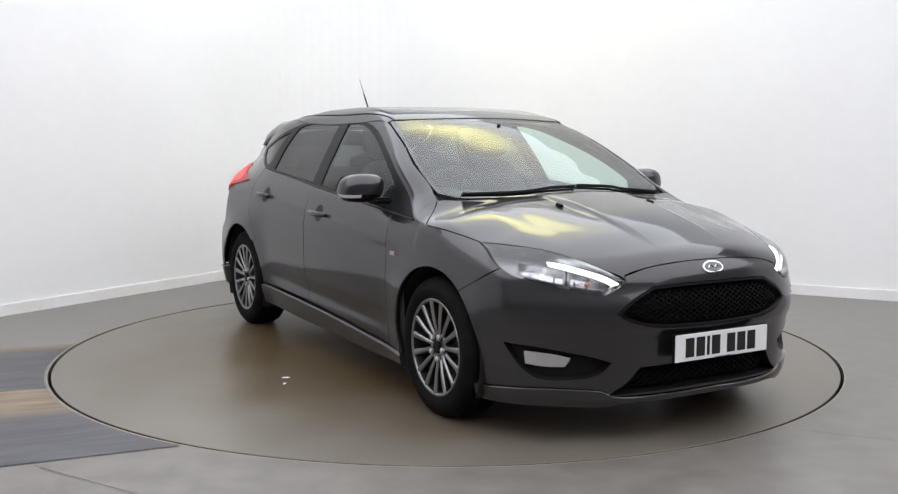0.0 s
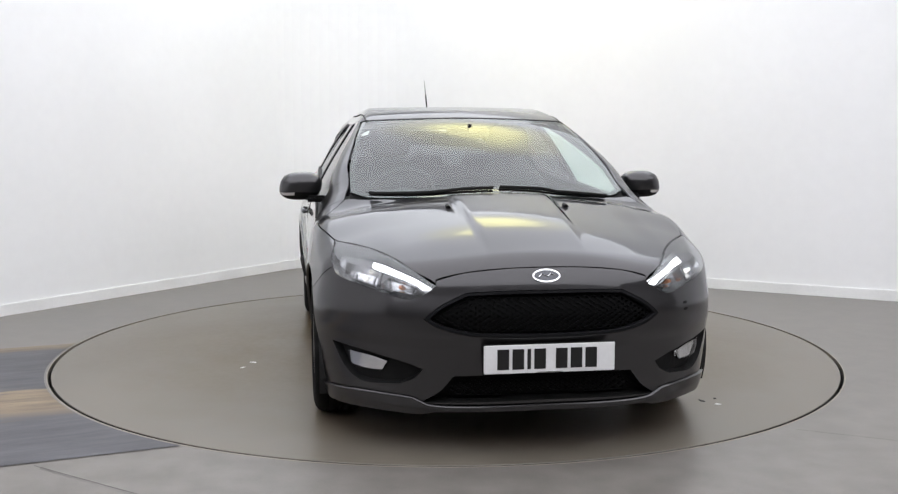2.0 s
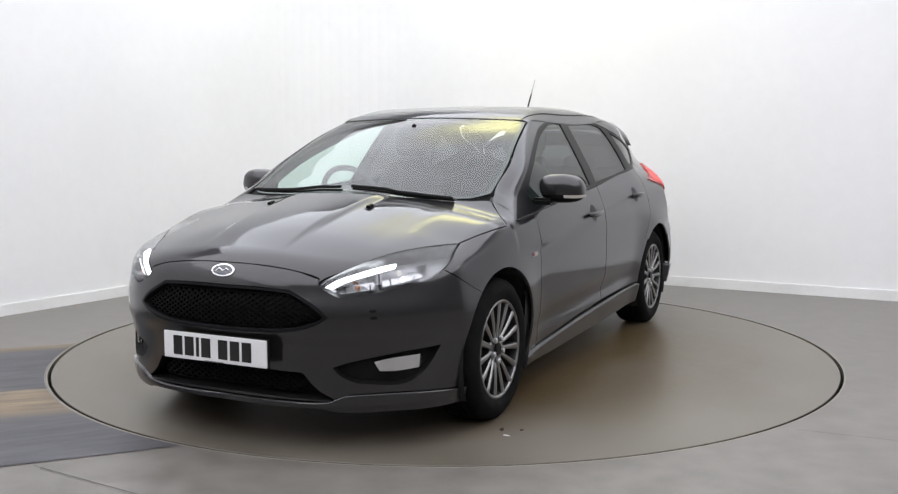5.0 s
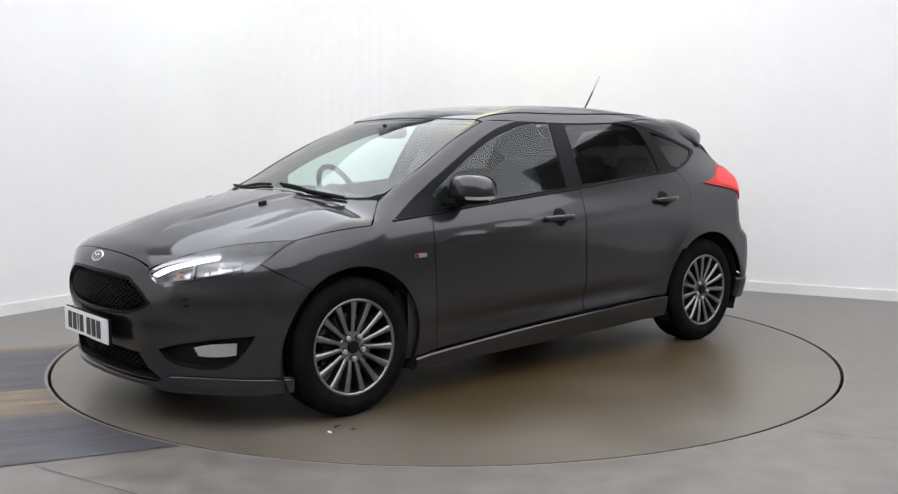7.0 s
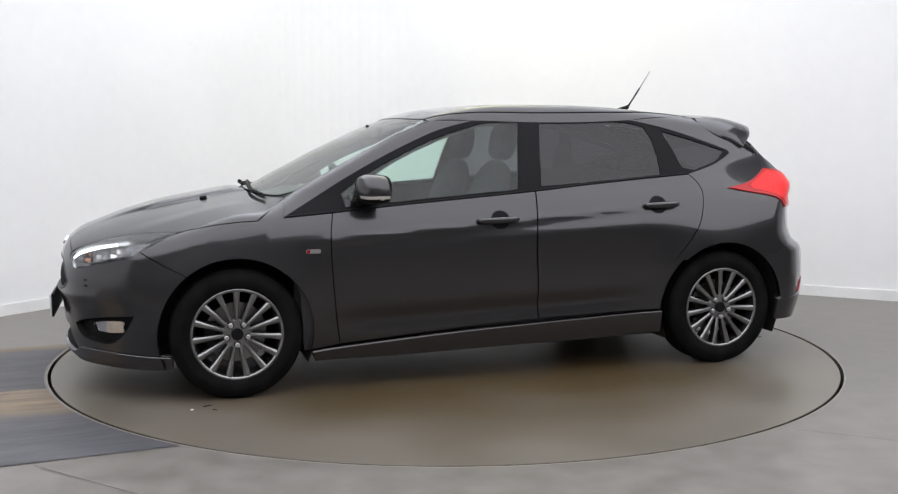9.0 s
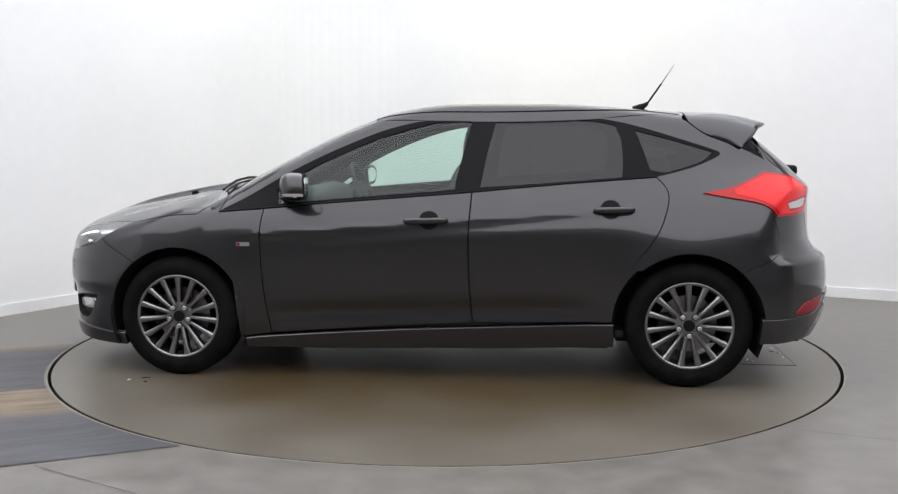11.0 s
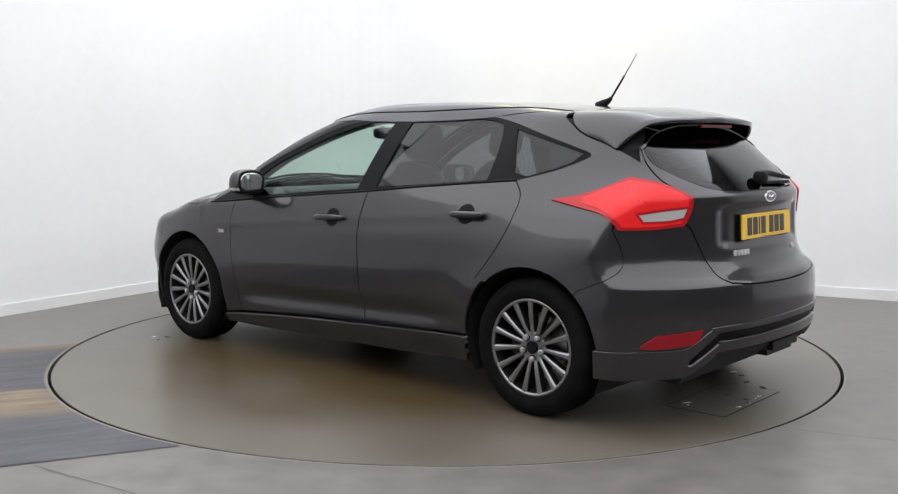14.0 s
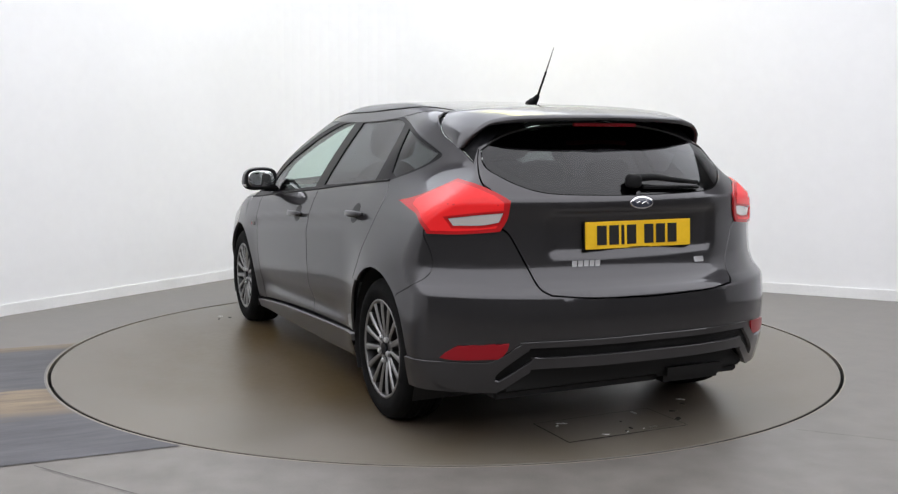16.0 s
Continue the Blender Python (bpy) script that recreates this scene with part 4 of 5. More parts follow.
# ---- headlamps ----
for s, side in ((1, HEADLAMP), (-1, np.array([(-x, y) for x, y in HEADLAMP])[::-1])):
    lamp = new("headlamp")
    lamp.parent = car
    tagged(lamp, "clear headlamp with chrome reflectors and a lit daytime strip")
    recess("housing", LAMP_CASE, lamp, "front", side, 0.055, taper=0.01)
    panel("lens", LENS, lamp, "front", side, off=0.001, gap=0.003, rim=0)
    strip = [(s * u, v) for u, v in ((24.6, 0.668), (27.5, 0.700), (31, 0.722), (36, 0.745), (40.5, 0.757))]
    strip_low = [(s * u, v) for u, v in ((39.6, 0.738), (35.5, 0.727), (31, 0.704), (28, 0.682), (26.2, 0.66))]
    panel("daytime_light", DRL, lamp, "front", loop("front", [strip, [strip[-1], strip_low[0]], strip_low, [strip_low[-1], strip[0]]]), off=-0.012, rim=0.01, gap=0, label="lit white daytime running strip")
    cells = ([(28.0, 0.639), (35.6, 0.657), (35.6, 0.716), (30.5, 0.692), (26.8, 0.66)], [(36.5, 0.661), (46.6, 0.699), (47.2, 0.748), (40.0, 0.732), (36.5, 0.72)])
    for cell, bulb_at in zip(cells, ((31.5, 0.67), (41.5, 0.705))):
        q = [(s * u, v) for u, v in cell]
        out = loop("front", [[q[k], q[(k + 1) % 5]] for k in range(5)])
        bowl = recess("reflector", REFLECTOR, lamp, "front", out, 0.04, taper=0.009)
        panel("reflector_rim", LAMP_CASE, bowl, "front", out, [shrunk(out, 0.003)], off=-0.002, gap=0, rim=0.004)
        c = onto("front", [s * bulb_at[0]], [bulb_at[1]])
        n = Vector(normals_at(c)[0])
        base = Vector(c[0])
        part("bulb", tube([tuple(base - n * 0.04), tuple(base - n * 0.026), tuple(base - n * 0.016)], 0.011, 10, 0.55), AMBER if bulb_at[0] < 35 else BULB, bowl, smooth=True)
        for du in (-2.6, 2.6):
            P = to3("front", [(s * (bulb_at[0] + du), bulb_at[1] - 0.024), (s * (bulb_at[0] + du * 1.1), bulb_at[1] + 0.016)])
            part("reflector_rib", tube([tuple(p - m * 0.036) for p, m in zip(P, normals_at(P))], 0.003, 6), LAMP_CASE, bowl)
    P = to3("front", [(s * 36.05, 0.66), (s * 36.05, 0.72)])
    part("divider", tube([tuple(p - m * 0.004) for p, m in zip(P, normals_at(P))], 0.004, 6), TRIM, lamp)
for s in (1, -1):
    pts = [(s * u, v) for u, v in ((34.9, 0.362), (39.0, 0.376), (45.3, 0.384), (45.0, 0.33), (40.3, 0.322), (36.1, 0.324))]
    out = loop("front", [pts[0:3], pts[2:4], pts[3:6], [pts[5], pts[0]]])
    fog = panel("fog_lamp", CHROME, car, "front", out, off=-0.022, rim=0.012, gap=0, label="small clear fog lamp in a black recess")
    panel("lens", LENS, fog, "front", out, off=-0.012, rim=0.01, gap=-0.002)

# ---- tail ----
tg_half = [[(0, 1.325), (20, 1.318), (36, 1.28), (44.5, 1.215)], [(44.5, 1.215), (43.5, 1.14), (41.0, 1.07), (37.5, 1.02), (36.0, 0.9), (33.8, 0.86), (30, 0.74), (27.2, 0.66), (24.5, 0.632)], [(24.5, 0.632), (15, 0.618), (0, 0.612)]]
GATE = loop("rear", tg_half + [[(-x, y) for x, y in s[::-1]] for s in tg_half[::-1]])
rg_half = [[(0, 1.31), (20, 1.303), (36, 1.268), (43.3, 1.2)], [(43.3, 1.2), (41.5, 1.143), (37, 1.1), (30.7, 1.056), (24.5, 1.032), (15, 1.024), (0, 1.02)]]
RGLASS = loop("rear", rg_half + [[(-x, y) for x, y in s[::-1]] for s in rg_half[::-1]])
tailgate = panel("tailgate", PAINT, car, "rear", GATE, [RGLASS], gap=0.0055, cell=0.02)
panel("rear_screen", GLASS_TINT, car, "rear", RGLASS, off=-0.004, gap=0.0, rim=0, label="dark tinted rear screen")
rin_half = [[(0, 1.218), (18, 1.21), (33, 1.2), (40.3, 1.165)], [(40.3, 1.165), (36, 1.117), (30, 1.078), (24, 1.057), (15, 1.05), (0, 1.046)]]
RINNER = loop("rear", rin_half + [[(-x, y) for x, y in s[::-1]] for s in rin_half[::-1]])
panel("rear_screen_border", GLOSS_BLACK, car, "rear", RGLASS, [RINNER], off=-0.007, gap=0, rim=0.01)
gate_edge = tg_half[1][3:]
seam_rear = recast("side", BUMPER_SEAM, "rear")
arch_rear = recast("side", arch(-WHEEL_X, 133, 196, 8), "rear")
corner_rear = recast("side", [(-1.735, 1.08), (-1.721, 0.866)], "rear")
LOWER = [(57.5, 0.358), (46, 0.364), (38.5, 0.368), (35.5, 0.385), (31, 0.44), (28, 0.455), (0, 0.462)]
rb_half = [[(0, 0.612), (15, 0.618), (24.5, 0.632)], gate_edge[::-1], [gate_edge[0], (41.0, 1.07), (43.5, 1.14), (44.5, 1.215)], [(44.5, 1.215), recast("side", [SPOILER_SEAM[-1]], "rear")[0]], [recast("side", [SPOILER_SEAM[-1]], "rear")[0], corner_rear[0], corner_rear[1]], seam_rear, arch_rear[:-3], [arch_rear[-4], LOWER[0]], LOWER]
rear_bumper = panel("rear_bumper", PAINT, car, "rear", loop("rear", rb_half + [[(-x, y) for x, y in s[::-1]] for s in rb_half[::-1]]), gap=0.0015, cell=0.02)
val_half = [[p for p in LOWER[::-1]], [LOWER[0], (57.2, 0.235)], [(57.2, 0.235), (38.5, 0.24), (35.3, 0.25), (29, 0.33), (26.5, 0.345), (0, 0.35)]]
VAL = loop("rear", val_half + [[(-x, y) for x, y in s[::-1]] for s in val_half[::-1]])
ins_half = [[(0, 0.436), (26.5, 0.43), (29.2, 0.418), (35.0, 0.335), (36.2, 0.305)], [(36.2, 0.305), (35.4, 0.292), (28.6, 0.378), (26.5, 0.39), (0, 0.396)]]
INS = loop("rear", ins_half + [[(-x, y) for x, y in s[::-1]] for s in ins_half[::-1]])
panel("rear_valance", PAINT, car, "rear", VAL, [INS], off=0.008, gap=0.001, rim=0.05)
panel("diffuser_strip", TRIM, car, "rear", INS, off=-0.006, gap=0, rim=0.01, label="black plastic strip in the rear valance")
for s in (1, -1):
    tl = TAILLAMP if s > 0 else np.array([(-x, y) for x, y in TAILLAMP])[::-1]
    rv = [(s * u, v) for u, v in ((47.6, 0.929), (41, 0.944), (35.2, 0.953), (36.2, 0.915), (40, 0.903), (46.4, 0.9))]
    REV = loop("rear", [rv[:3], rv[2:4], rv[3:], [rv[-1], rv[0]]])
    lampb = panel("tail_lamp", RED_LENS, car, "rear", tl, [REV], off=0.008, gap=0.001, rim=0.016, label="glossy red wraparound tail lamp")
    panel("reverse_lamp", LENS_WHITE, lampb, "rear", REV, off=0.006, gap=0.001, rim=0.01, label="clear reversing lamp")
    q = [[(s * u, v) for u, v in seg] for seg in ([(61, 0.988), (54.3, 1.031), (48.3, 1.064)], [(48.3, 1.064), (42.4, 1.047), (37.9, 1.019), (35.0, 0.992)], [(35.0, 0.992), (35.4, 0.935), (36.9, 0.892)], [(36.9, 0.892), (44, 0.88), (51.5, 0.878)], [(51.5, 0.878), (53, 0.908), (56.3, 0.945), (61, 0.968)], [(61, 0.968), (61, 0.988)])]
    inner = loop("rear", q)
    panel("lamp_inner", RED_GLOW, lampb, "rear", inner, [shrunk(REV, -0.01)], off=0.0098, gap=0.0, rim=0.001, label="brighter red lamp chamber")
    rf = [(s * u, v) for u, v in ((47.8, 0.378), (46.5, 0.4), (43.8, 0.432), (33.2, 0.448), (33.6, 0.42), (35.0, 0.385), (43.9, 0.373))]
    panel("rear_reflector", RED_DEEP, car, "rear", loop("rear", [rf[:3], rf[2:4], rf[3:6], rf[5:] + [rf[0]]]), off=0.006, gap=0, rim=0.01, label="deep red reflector in the rear bumper")

# ---- wheels ----
def revolve(profile, n=64, closed=False):
    """A ring turned round the y axis from (y, radius) places."""
    bm = bmesh.new()
    rings = [[bm.verts.new((r * math.cos(a), y, r * math.sin(a))) for a in (2 * math.pi * k / n for k in range(n))] for y, r in profile]
    for r0, r1 in zip(rings, rings[1:] + (rings[:1] if closed else [])):
        for k in range(n):
            bm.faces.new((r0[k], r0[(k + 1) % n], r1[(k + 1) % n], r1[k]))
    bmesh.ops.recalc_face_normals(bm, faces=bm.faces[:])
    return bm


def disc_plug(y0, y1, r, n=32, bevel=0.0):
    bm = revolve([(y0, r), (y1 - bevel, r), (y1, r - bevel)], n)
    top = bm.faces.new([v for v in bm.verts if abs(v.co.y - y1) < 1e-6])
    bmesh.ops.recalc_face_normals(bm, faces=bm.faces[:])
    return bm


def spoke_bm():
    """One tapered spoke with a raised ridge, pointing along +z from the hub."""
    bm = bmesh.new()
    rows = []
    for r, w, y in ((0.040, 0.0095, 0.080), (0.075, 0.0095, 0.088), (0.12, 0.0108, 0.094), (0.17, 0.013, 0.098), (0.198, 0.0155, 0.0995), (0.209, 0.0165, 0.1)):
        rows.append([bm.verts.new((x, q, r)) for x, q in ((-w, y - 0.045), (-w, y - 0.006), (-w * 0.45, y), (w * 0.45, y), (w, y - 0.006), (w, y - 0.045))])
    for a, b in zip(rows, rows[1:]):
        for k in range(5):
            bm.faces.new((a[k], a[k + 1], b[k + 1], b[k]))
    bm.faces.new(rows[0])
    bm.faces.new(rows[-1][::-1])
    bmesh.ops.recalc_face_normals(bm, faces=bm.faces[:])
    for f in bm.faces:
        xs = [v.co.x for v in f.verts]
        f.material_index = 0 if max(abs(x) for x in xs) < 0.0082 or abs(f.normal.y) > 0.5 else 1
    return bm


TYRE = [(-0.097, 0.214), (-0.108, 0.235), (-0.111, 0.262), (-0.104, 0.29), (-0.09, 0.308), (-0.075, 0.315), (-0.056, 0.3175), (-0.054, 0.311), (-0.046, 0.311), (-0.044, 0.318), (-0.018, 0.318), (-0.016, 0.311), (-0.008, 0.311), (-0.006, 0.318), (0.006, 0.318), (0.008, 0.311), (0.016, 0.311), (0.018, 0.318), (0.044, 0.318), (0.046, 0.311), (0.054, 0.311), (0.056, 0.3175), (0.075, 0.315), (0.09, 0.308), (0.104, 0.29), (0.11, 0.27), (0.1115, 0.262), (0.1105, 0.254), (0.108, 0.235), (0.1, 0.22), (0.097, 0.214)]
RIM = [(-0.09, 0.21), (-0.09, 0.2), (0.03, 0.196), (0.085, 0.2035), (0.097, 0.207), (0.1015, 0.2105), (0.103, 0.2165), (0.101, 0.2215), (0.096, 0.222)]


def wheel_thing():
    w = new("wheel")
    w.parent = car
    tagged(w, "fifteen-spoke grey alloy wheel with a black tyre")
    part("tyre", revolve(TYRE, 96), RUBBER, w, smooth=True)
    lip = revolve(RIM[4:], 96)
    part("rim_lip", lip, ALLOY, w, smooth=True)
    part("rim_barrel", revolve(RIM[:5], 72), ALLOY_DARK, w, smooth=True)
    me = None
    for k in range(15):
        if me is None:
            ob = part("spoke", spoke_bm(), [ALLOY, ALLOY_DARK], w)
            me = ob.data
        else:
            ob = new("spoke", me)
            ob.parent = w
        ob.rotation_euler = (0, radians(24 * k), 0)
    part("hub", disc_plug(0.02, 0.082, 0.072, 15, 0.004), ALLOY, w)
    pocket = None
    for k in range(5):
        a = radians(90 + 36 + 72 * k)
        if pocket is None:
            ob = part("nut_pocket", disc_plug(0.078, 0.0845, 0.018, 20, 0.001), ALLOY_DARK, w)
            pocket = ob.data
        else:
            ob = new("nut_pocket", pocket)
            ob.parent = w
        ob.location = (0.053 * math.cos(a), 0, 0.053 * math.sin(a))
    part("centre_cap", disc_plug(0.08, 0.094, 0.029, 32, 0.003), GLOSS_BLACK, w)
    nut = None
    for k in range(5):
        a = radians(90 + 36 + 72 * k)
        if nut is None:
            ob = part("wheel_nut", disc_plug(0.075, 0.1, 0.0125, 10, 0.004), SILVER, w)
            nut = ob.data
        else:
            ob = new("wheel_nut", nut)
            ob.parent = w
        ob.location = (0.053 * math.cos(a), 0, 0.053 * math.sin(a))
    part("brake_disc", revolve([(0.02, 0.06), (0.02, 0.145), (0.0, 0.145), (0.0, 0.06)], 48, True), STEEL, w)
    cal = box(0.08, 0.15, -0.03, 0.05, -0.06, 0.06, 0.012)
    part("brake_caliper", cal, STEEL_DARK, w)
    return w


first = wheel_thing()
first.matrix_basis = pose(WHEEL_X, 0.775, WHEEL_Z, 0, 0, 0)
for x, y, turn in ((-WHEEL_X, 0.772, 0), (WHEEL_X, -0.775, 180), (-WHEEL_X, -0.772, 180)):
    copy_thing(first, pose(x, y, WHEEL_Z, 0, 0, turn) @ pose(0, 0, 0, 0, 2 + 9 * (y < 0), 0))


def liner_bm(x):
    """The dark lining inside a wheel arch."""
    bm = bmesh.new()
    n, r = 20, 0.373
    rows = []
    for k in range(n + 1):
        a = radians(-25 + 230 * k / n)
        rows.append([bm.verts.new((x + r * math.cos(a), y, WHEEL_Z + r * math.sin(a))) for y in (0.5, 0.868)])
    for a, b in zip(rows, rows[1:]):
        bm.faces.new((a[0], a[1], b[1], b[0]))
    bm.faces.new([row[0] for row in rows])
    return bm


for x in (WHEEL_X, -WHEEL_X):
    twin("wheel_arch_liner", lambda x=x: liner_bm(x), DARK, car)
part("underbody", box(-1.93, 1.98, -0.62, 0.62, 0.2, 0.235, 0.01), DARK, car)
twin("underbody_side", lambda: box(-0.93, 0.95, 0.6, 0.835, 0.185, 0.22, 0.01), DARK, car)
part("engine_block", box(1.05, 1.85, -0.49, 0.49, 0.236, 0.7, 0.02), DARK, car)
part("boot_floor", box(-1.95, -1.0, -0.49, 0.49, 0.45, 0.5, 0.01), LINING, car)
part("cabin_floor", box(-1.0, 1.0, -0.78, 0.78, 0.236, 0.27), LINING, car)
part("bulkhead", box(0.98, 1.04, -0.8, 0.8, 0.24, 0.86), LINING, car)
part("exhaust_box", box(-2.0, -1.75, -0.5, -0.15, 0.2, 0.3, 0.03), STEEL_DARK, car)
part("rear_crash_bar", box(-1.98, -1.9, -0.6, 0.6, 0.24, 0.6, 0.01), DARK, car)

# ---- outer details ----
def blob(c, size, power=2.6, n=(32, 20)):
    """A rounded block."""
    bm = bmesh.new()
    bmesh.ops.create_uvsphere(bm, u_segments=n[0], v_segments=n[1], radius=1)
    for v in bm.verts:
        k = (abs(v.co.x) ** power + abs(v.co.y) ** power + abs(v.co.z) ** power) ** (-1 / power)
        v.co = Vector((c[0] + v.co.x * k * size[0], c[1] + v.co.y * k * size[1], c[2] + v.co.z * k * size[2]))
    return bm


MC, MS = (0.672, 0.922, 1.005), (0.08, 0.108, 0.072)


def mirror_shell(cut=-0.3, z0=-9, z1=9, grow=1.0, y0=-9):
    bm = blob(MC, [s * grow for s in MS], 2.7, (48, 32))
    for v in bm.verts:
        d = (v.co.z - MC[2]) / MS[2]
        v.co.y -= 0.012 * d
        v.co.x = max(v.co.x, MC[0] + cut * MS[0] * 1.8)
        v.co.x -= 0.28 * max(0, v.co.y - MC[1])
    gone = [f for f in bm.faces if not (z0 <= (f.calc_center_median().z - MC[2]) / MS[2] <= z1 and f.calc_center_median().y - MC[1] > y0)]
    bmesh.ops.delete(bm, geom=gone, context="FACES")
    return bm


def mirror_glass(back=0.0, wide=0.083, tall=0.05):
    bm = blob((MC[0] - 0.0495 - back, MC[1], MC[2]), (0.005, wide, tall), 3.0)
    for v in bm.verts:
        v.co.x -= 0.28 * max(0, v.co.y - MC[1])
    return bm


caps = twin("mirror_housing", lambda: mirror_shell(z0=-0.42), PAINT, car, "painted door mirror housing", smooth=True)
for cap, (nm, mk, mt) in [(c, q) for c in (0, 1) for q in (("mirror_base", lambda: mirror_shell(z1=-0.42, grow=0.985), TRIM), ("mirror_bezel", lambda: mirror_glass(-0.004, 0.101, 0.066), TRIM), ("mirror_glass", mirror_glass, MIRROR), ("mirror_indicator", lambda: mirror_shell(z0=-0.66, z1=-0.40, grow=1.012, y0=0.035), LENS_WHITE))]:
    bm = mk()
    if cap:
        bmesh.ops.scale(bm, vec=(1, -1, 1), verts=bm.verts[:])
        bmesh.ops.reverse_faces(bm, faces=bm.faces[:])
    part(nm, bm, mt, caps[cap], smooth=True)
twin("mirror_arm", lambda: box(0.665, 0.755, 0.79, 0.90, 0.925, 0.958, 0.012), TRIM, car)


def handle_bm(x0, x1, z0, z1):
    """A bowed grip that stands off the door."""
    bm = bmesh.new()
    rows = []
    n = 14
    for k in range(n + 1):
        t = k / n
        x, z = x0 + (x1 - x0) * t, z0 + (z1 - z0) * t
        y = float(onto("side", [x], [z])[0][1])
        out = 0.012 + 0.024 * math.sin(math.pi * min(1, max(0, t))) ** 0.45
        h = 0.0155 * (1 - abs(2 * t - 1) ** 6 * 0.45)
        rows.append([bm.verts.new((x, y + out + a * 0.009, z + b * h)) for a, b in ((-1, -0.8), (0.4, -1), (1, -0.5), (1, 0.5), (0.4, 1), (-1, 0.8))])
    for a, b in zip(rows, rows[1:]):
        for k in range(6):
            bm.faces.new((a[k], a[(k + 1) % 6], b[(k + 1) % 6], b[k]))
    bm.faces.new(rows[0])
    bm.faces.new(rows[-1][::-1])
    bmesh.ops.recalc_face_normals(bm, faces=bm.faces[:])
    return bm


for x0, x1, z0, z1, c in ((0.118, -0.108, 0.833, 0.838, -0.01), (-0.838, -1.045, 0.893, 0.898, -0.925)):
    twin("door_handle", lambda: handle_bm(x0, x1, z0, z1), PAINT, car, smooth=True)
    ring = [(c + 0.052 * math.cos(radians(a)), (z0 + z1) / 2 + 0.047 * math.sin(radians(a))) for a in range(0, 361, 15)]
    panel("handle_bowl", GLOSS_BLACK, car, "side", loop("side", [ring]), both=True, off=0.001, gap=0, rim=0.004)
twin("wing_badge", lambda: box(0.922, 0.994, 0.0, 0.006, -0.0105, 0.0105, 0.003), SILVER, car)
for o in [o for o in car.children if o.name.startswith("wing_badge")]:
    s = 1 if o.data.vertices[0].co.y >= 0 and max(v.co.y for v in o.data.vertices) > 0.003 else -1
    o.location = (0, s * (float(onto("side", [0.957], [0.706])[0][1]) - 0.001), 0.706)
    bar = box(0.974, 0.99, 0.0045, 0.0075, -0.008, 0.008) if s > 0 else box(0.974, 0.99, -0.0075, -0.0045, -0.008, 0.008)
    part("badge_stripe", bar, RED_DEEP, o)

# ---- spoiler ----
S_END = [smooth_table(t) for t in ([(0, -1.80), (0.4, -1.782), (0.7, -1.745), (0.84, -1.70), (0.93, -1.665), (1, -1.602)], [(0, 0), (0.4, 0.235), (0.7, 0.41), (0.84, 0.515), (0.93, 0.578), (1, 0.616)], [(0, 1.343), (0.4, 1.340), (0.7, 1.334), (0.84, 1.316), (0.93, 1.272), (1, 1.207)])]
S_START = [smooth_table(t) for t in ([(0, -1.335), (0.7, -1.328), (0.84, -1.32), (0.93, -1.40), (1, -1.588)], [(0, 0), (0.4, 0.25), (0.7, 0.44), (0.84, 0.545), (0.93, 0.612), (1, 0.62)])]


def spoiler_rows(under):
    rows = []
    for k in range(61):
        s = -1 + 2 * k / 60
        q, sign = abs(s), (1 if s >= 0 else -1)
        end = np.array([float(t(q)) for t in S_END]) * (1, sign, 1)
        x0, y0 = (float(t(q)) for t in S_START)
        z0 = float(onto("top", [x0], [y0])[0][2]) + 0.002 if q < 0.84 else float(smooth_table([(0.84, onto("top", [x0], [0.545])[0][2] + 0.002), (0.93, 1.285), (1, 1.206)])(q))
        start = np.array([x0, y0 * sign, z0])
        e = float(step(np.array(q), 0.75, 0.97))
        row = []
        for j in range(13):
            t = j / 12
            p = start * (1 - t) + end * t
            bow = math.sin(math.pi * t)
            p = p + np.array([0, 0.012 * bow * e * sign, 0.022 * bow * (1 - e)])
            if under:
                d = 0.004 + 0.03 * min(1, t * 3) * (1 - 0.45 * t) + 0.01 * (1 - t)
                p = p + np.array([0.006 * t, -d * e * sign, -d * (1 - e)])
            row.append(p)
        rows.append(row)
    return rows


def spoiler_bm(under=False, joined=True):
    bm = bmesh.new()
    rows = [[bm.verts.new(p) for p in r] for r in spoiler_rows(under)]
    for a, b in zip(rows, rows[1:]):
        for j in range(12):
            bm.faces.new((a[j], a[j + 1], b[j + 1], b[j]))
    if not under:
        lo = spoiler_rows(True)
        edge = [[r[-1], bm.verts.new((r[-1].co + Vector(q[-1])) / 2 - Vector((0.007, 0, 0))), bm.verts.new(q[-1])] for r, q in zip(rows, lo)]
        for a, b in zip(edge, edge[1:]):
            for j in range(2):
                bm.faces.new((a[j], a[j + 1], b[j + 1], b[j]))
    bmesh.ops.recalc_face_normals(bm, faces=bm.faces[:])
    up = sum(f.normal.z for f in bm.faces)
    if (up < 0) != under:
        bmesh.ops.reverse_faces(bm, faces=bm.faces[:])
    return bm


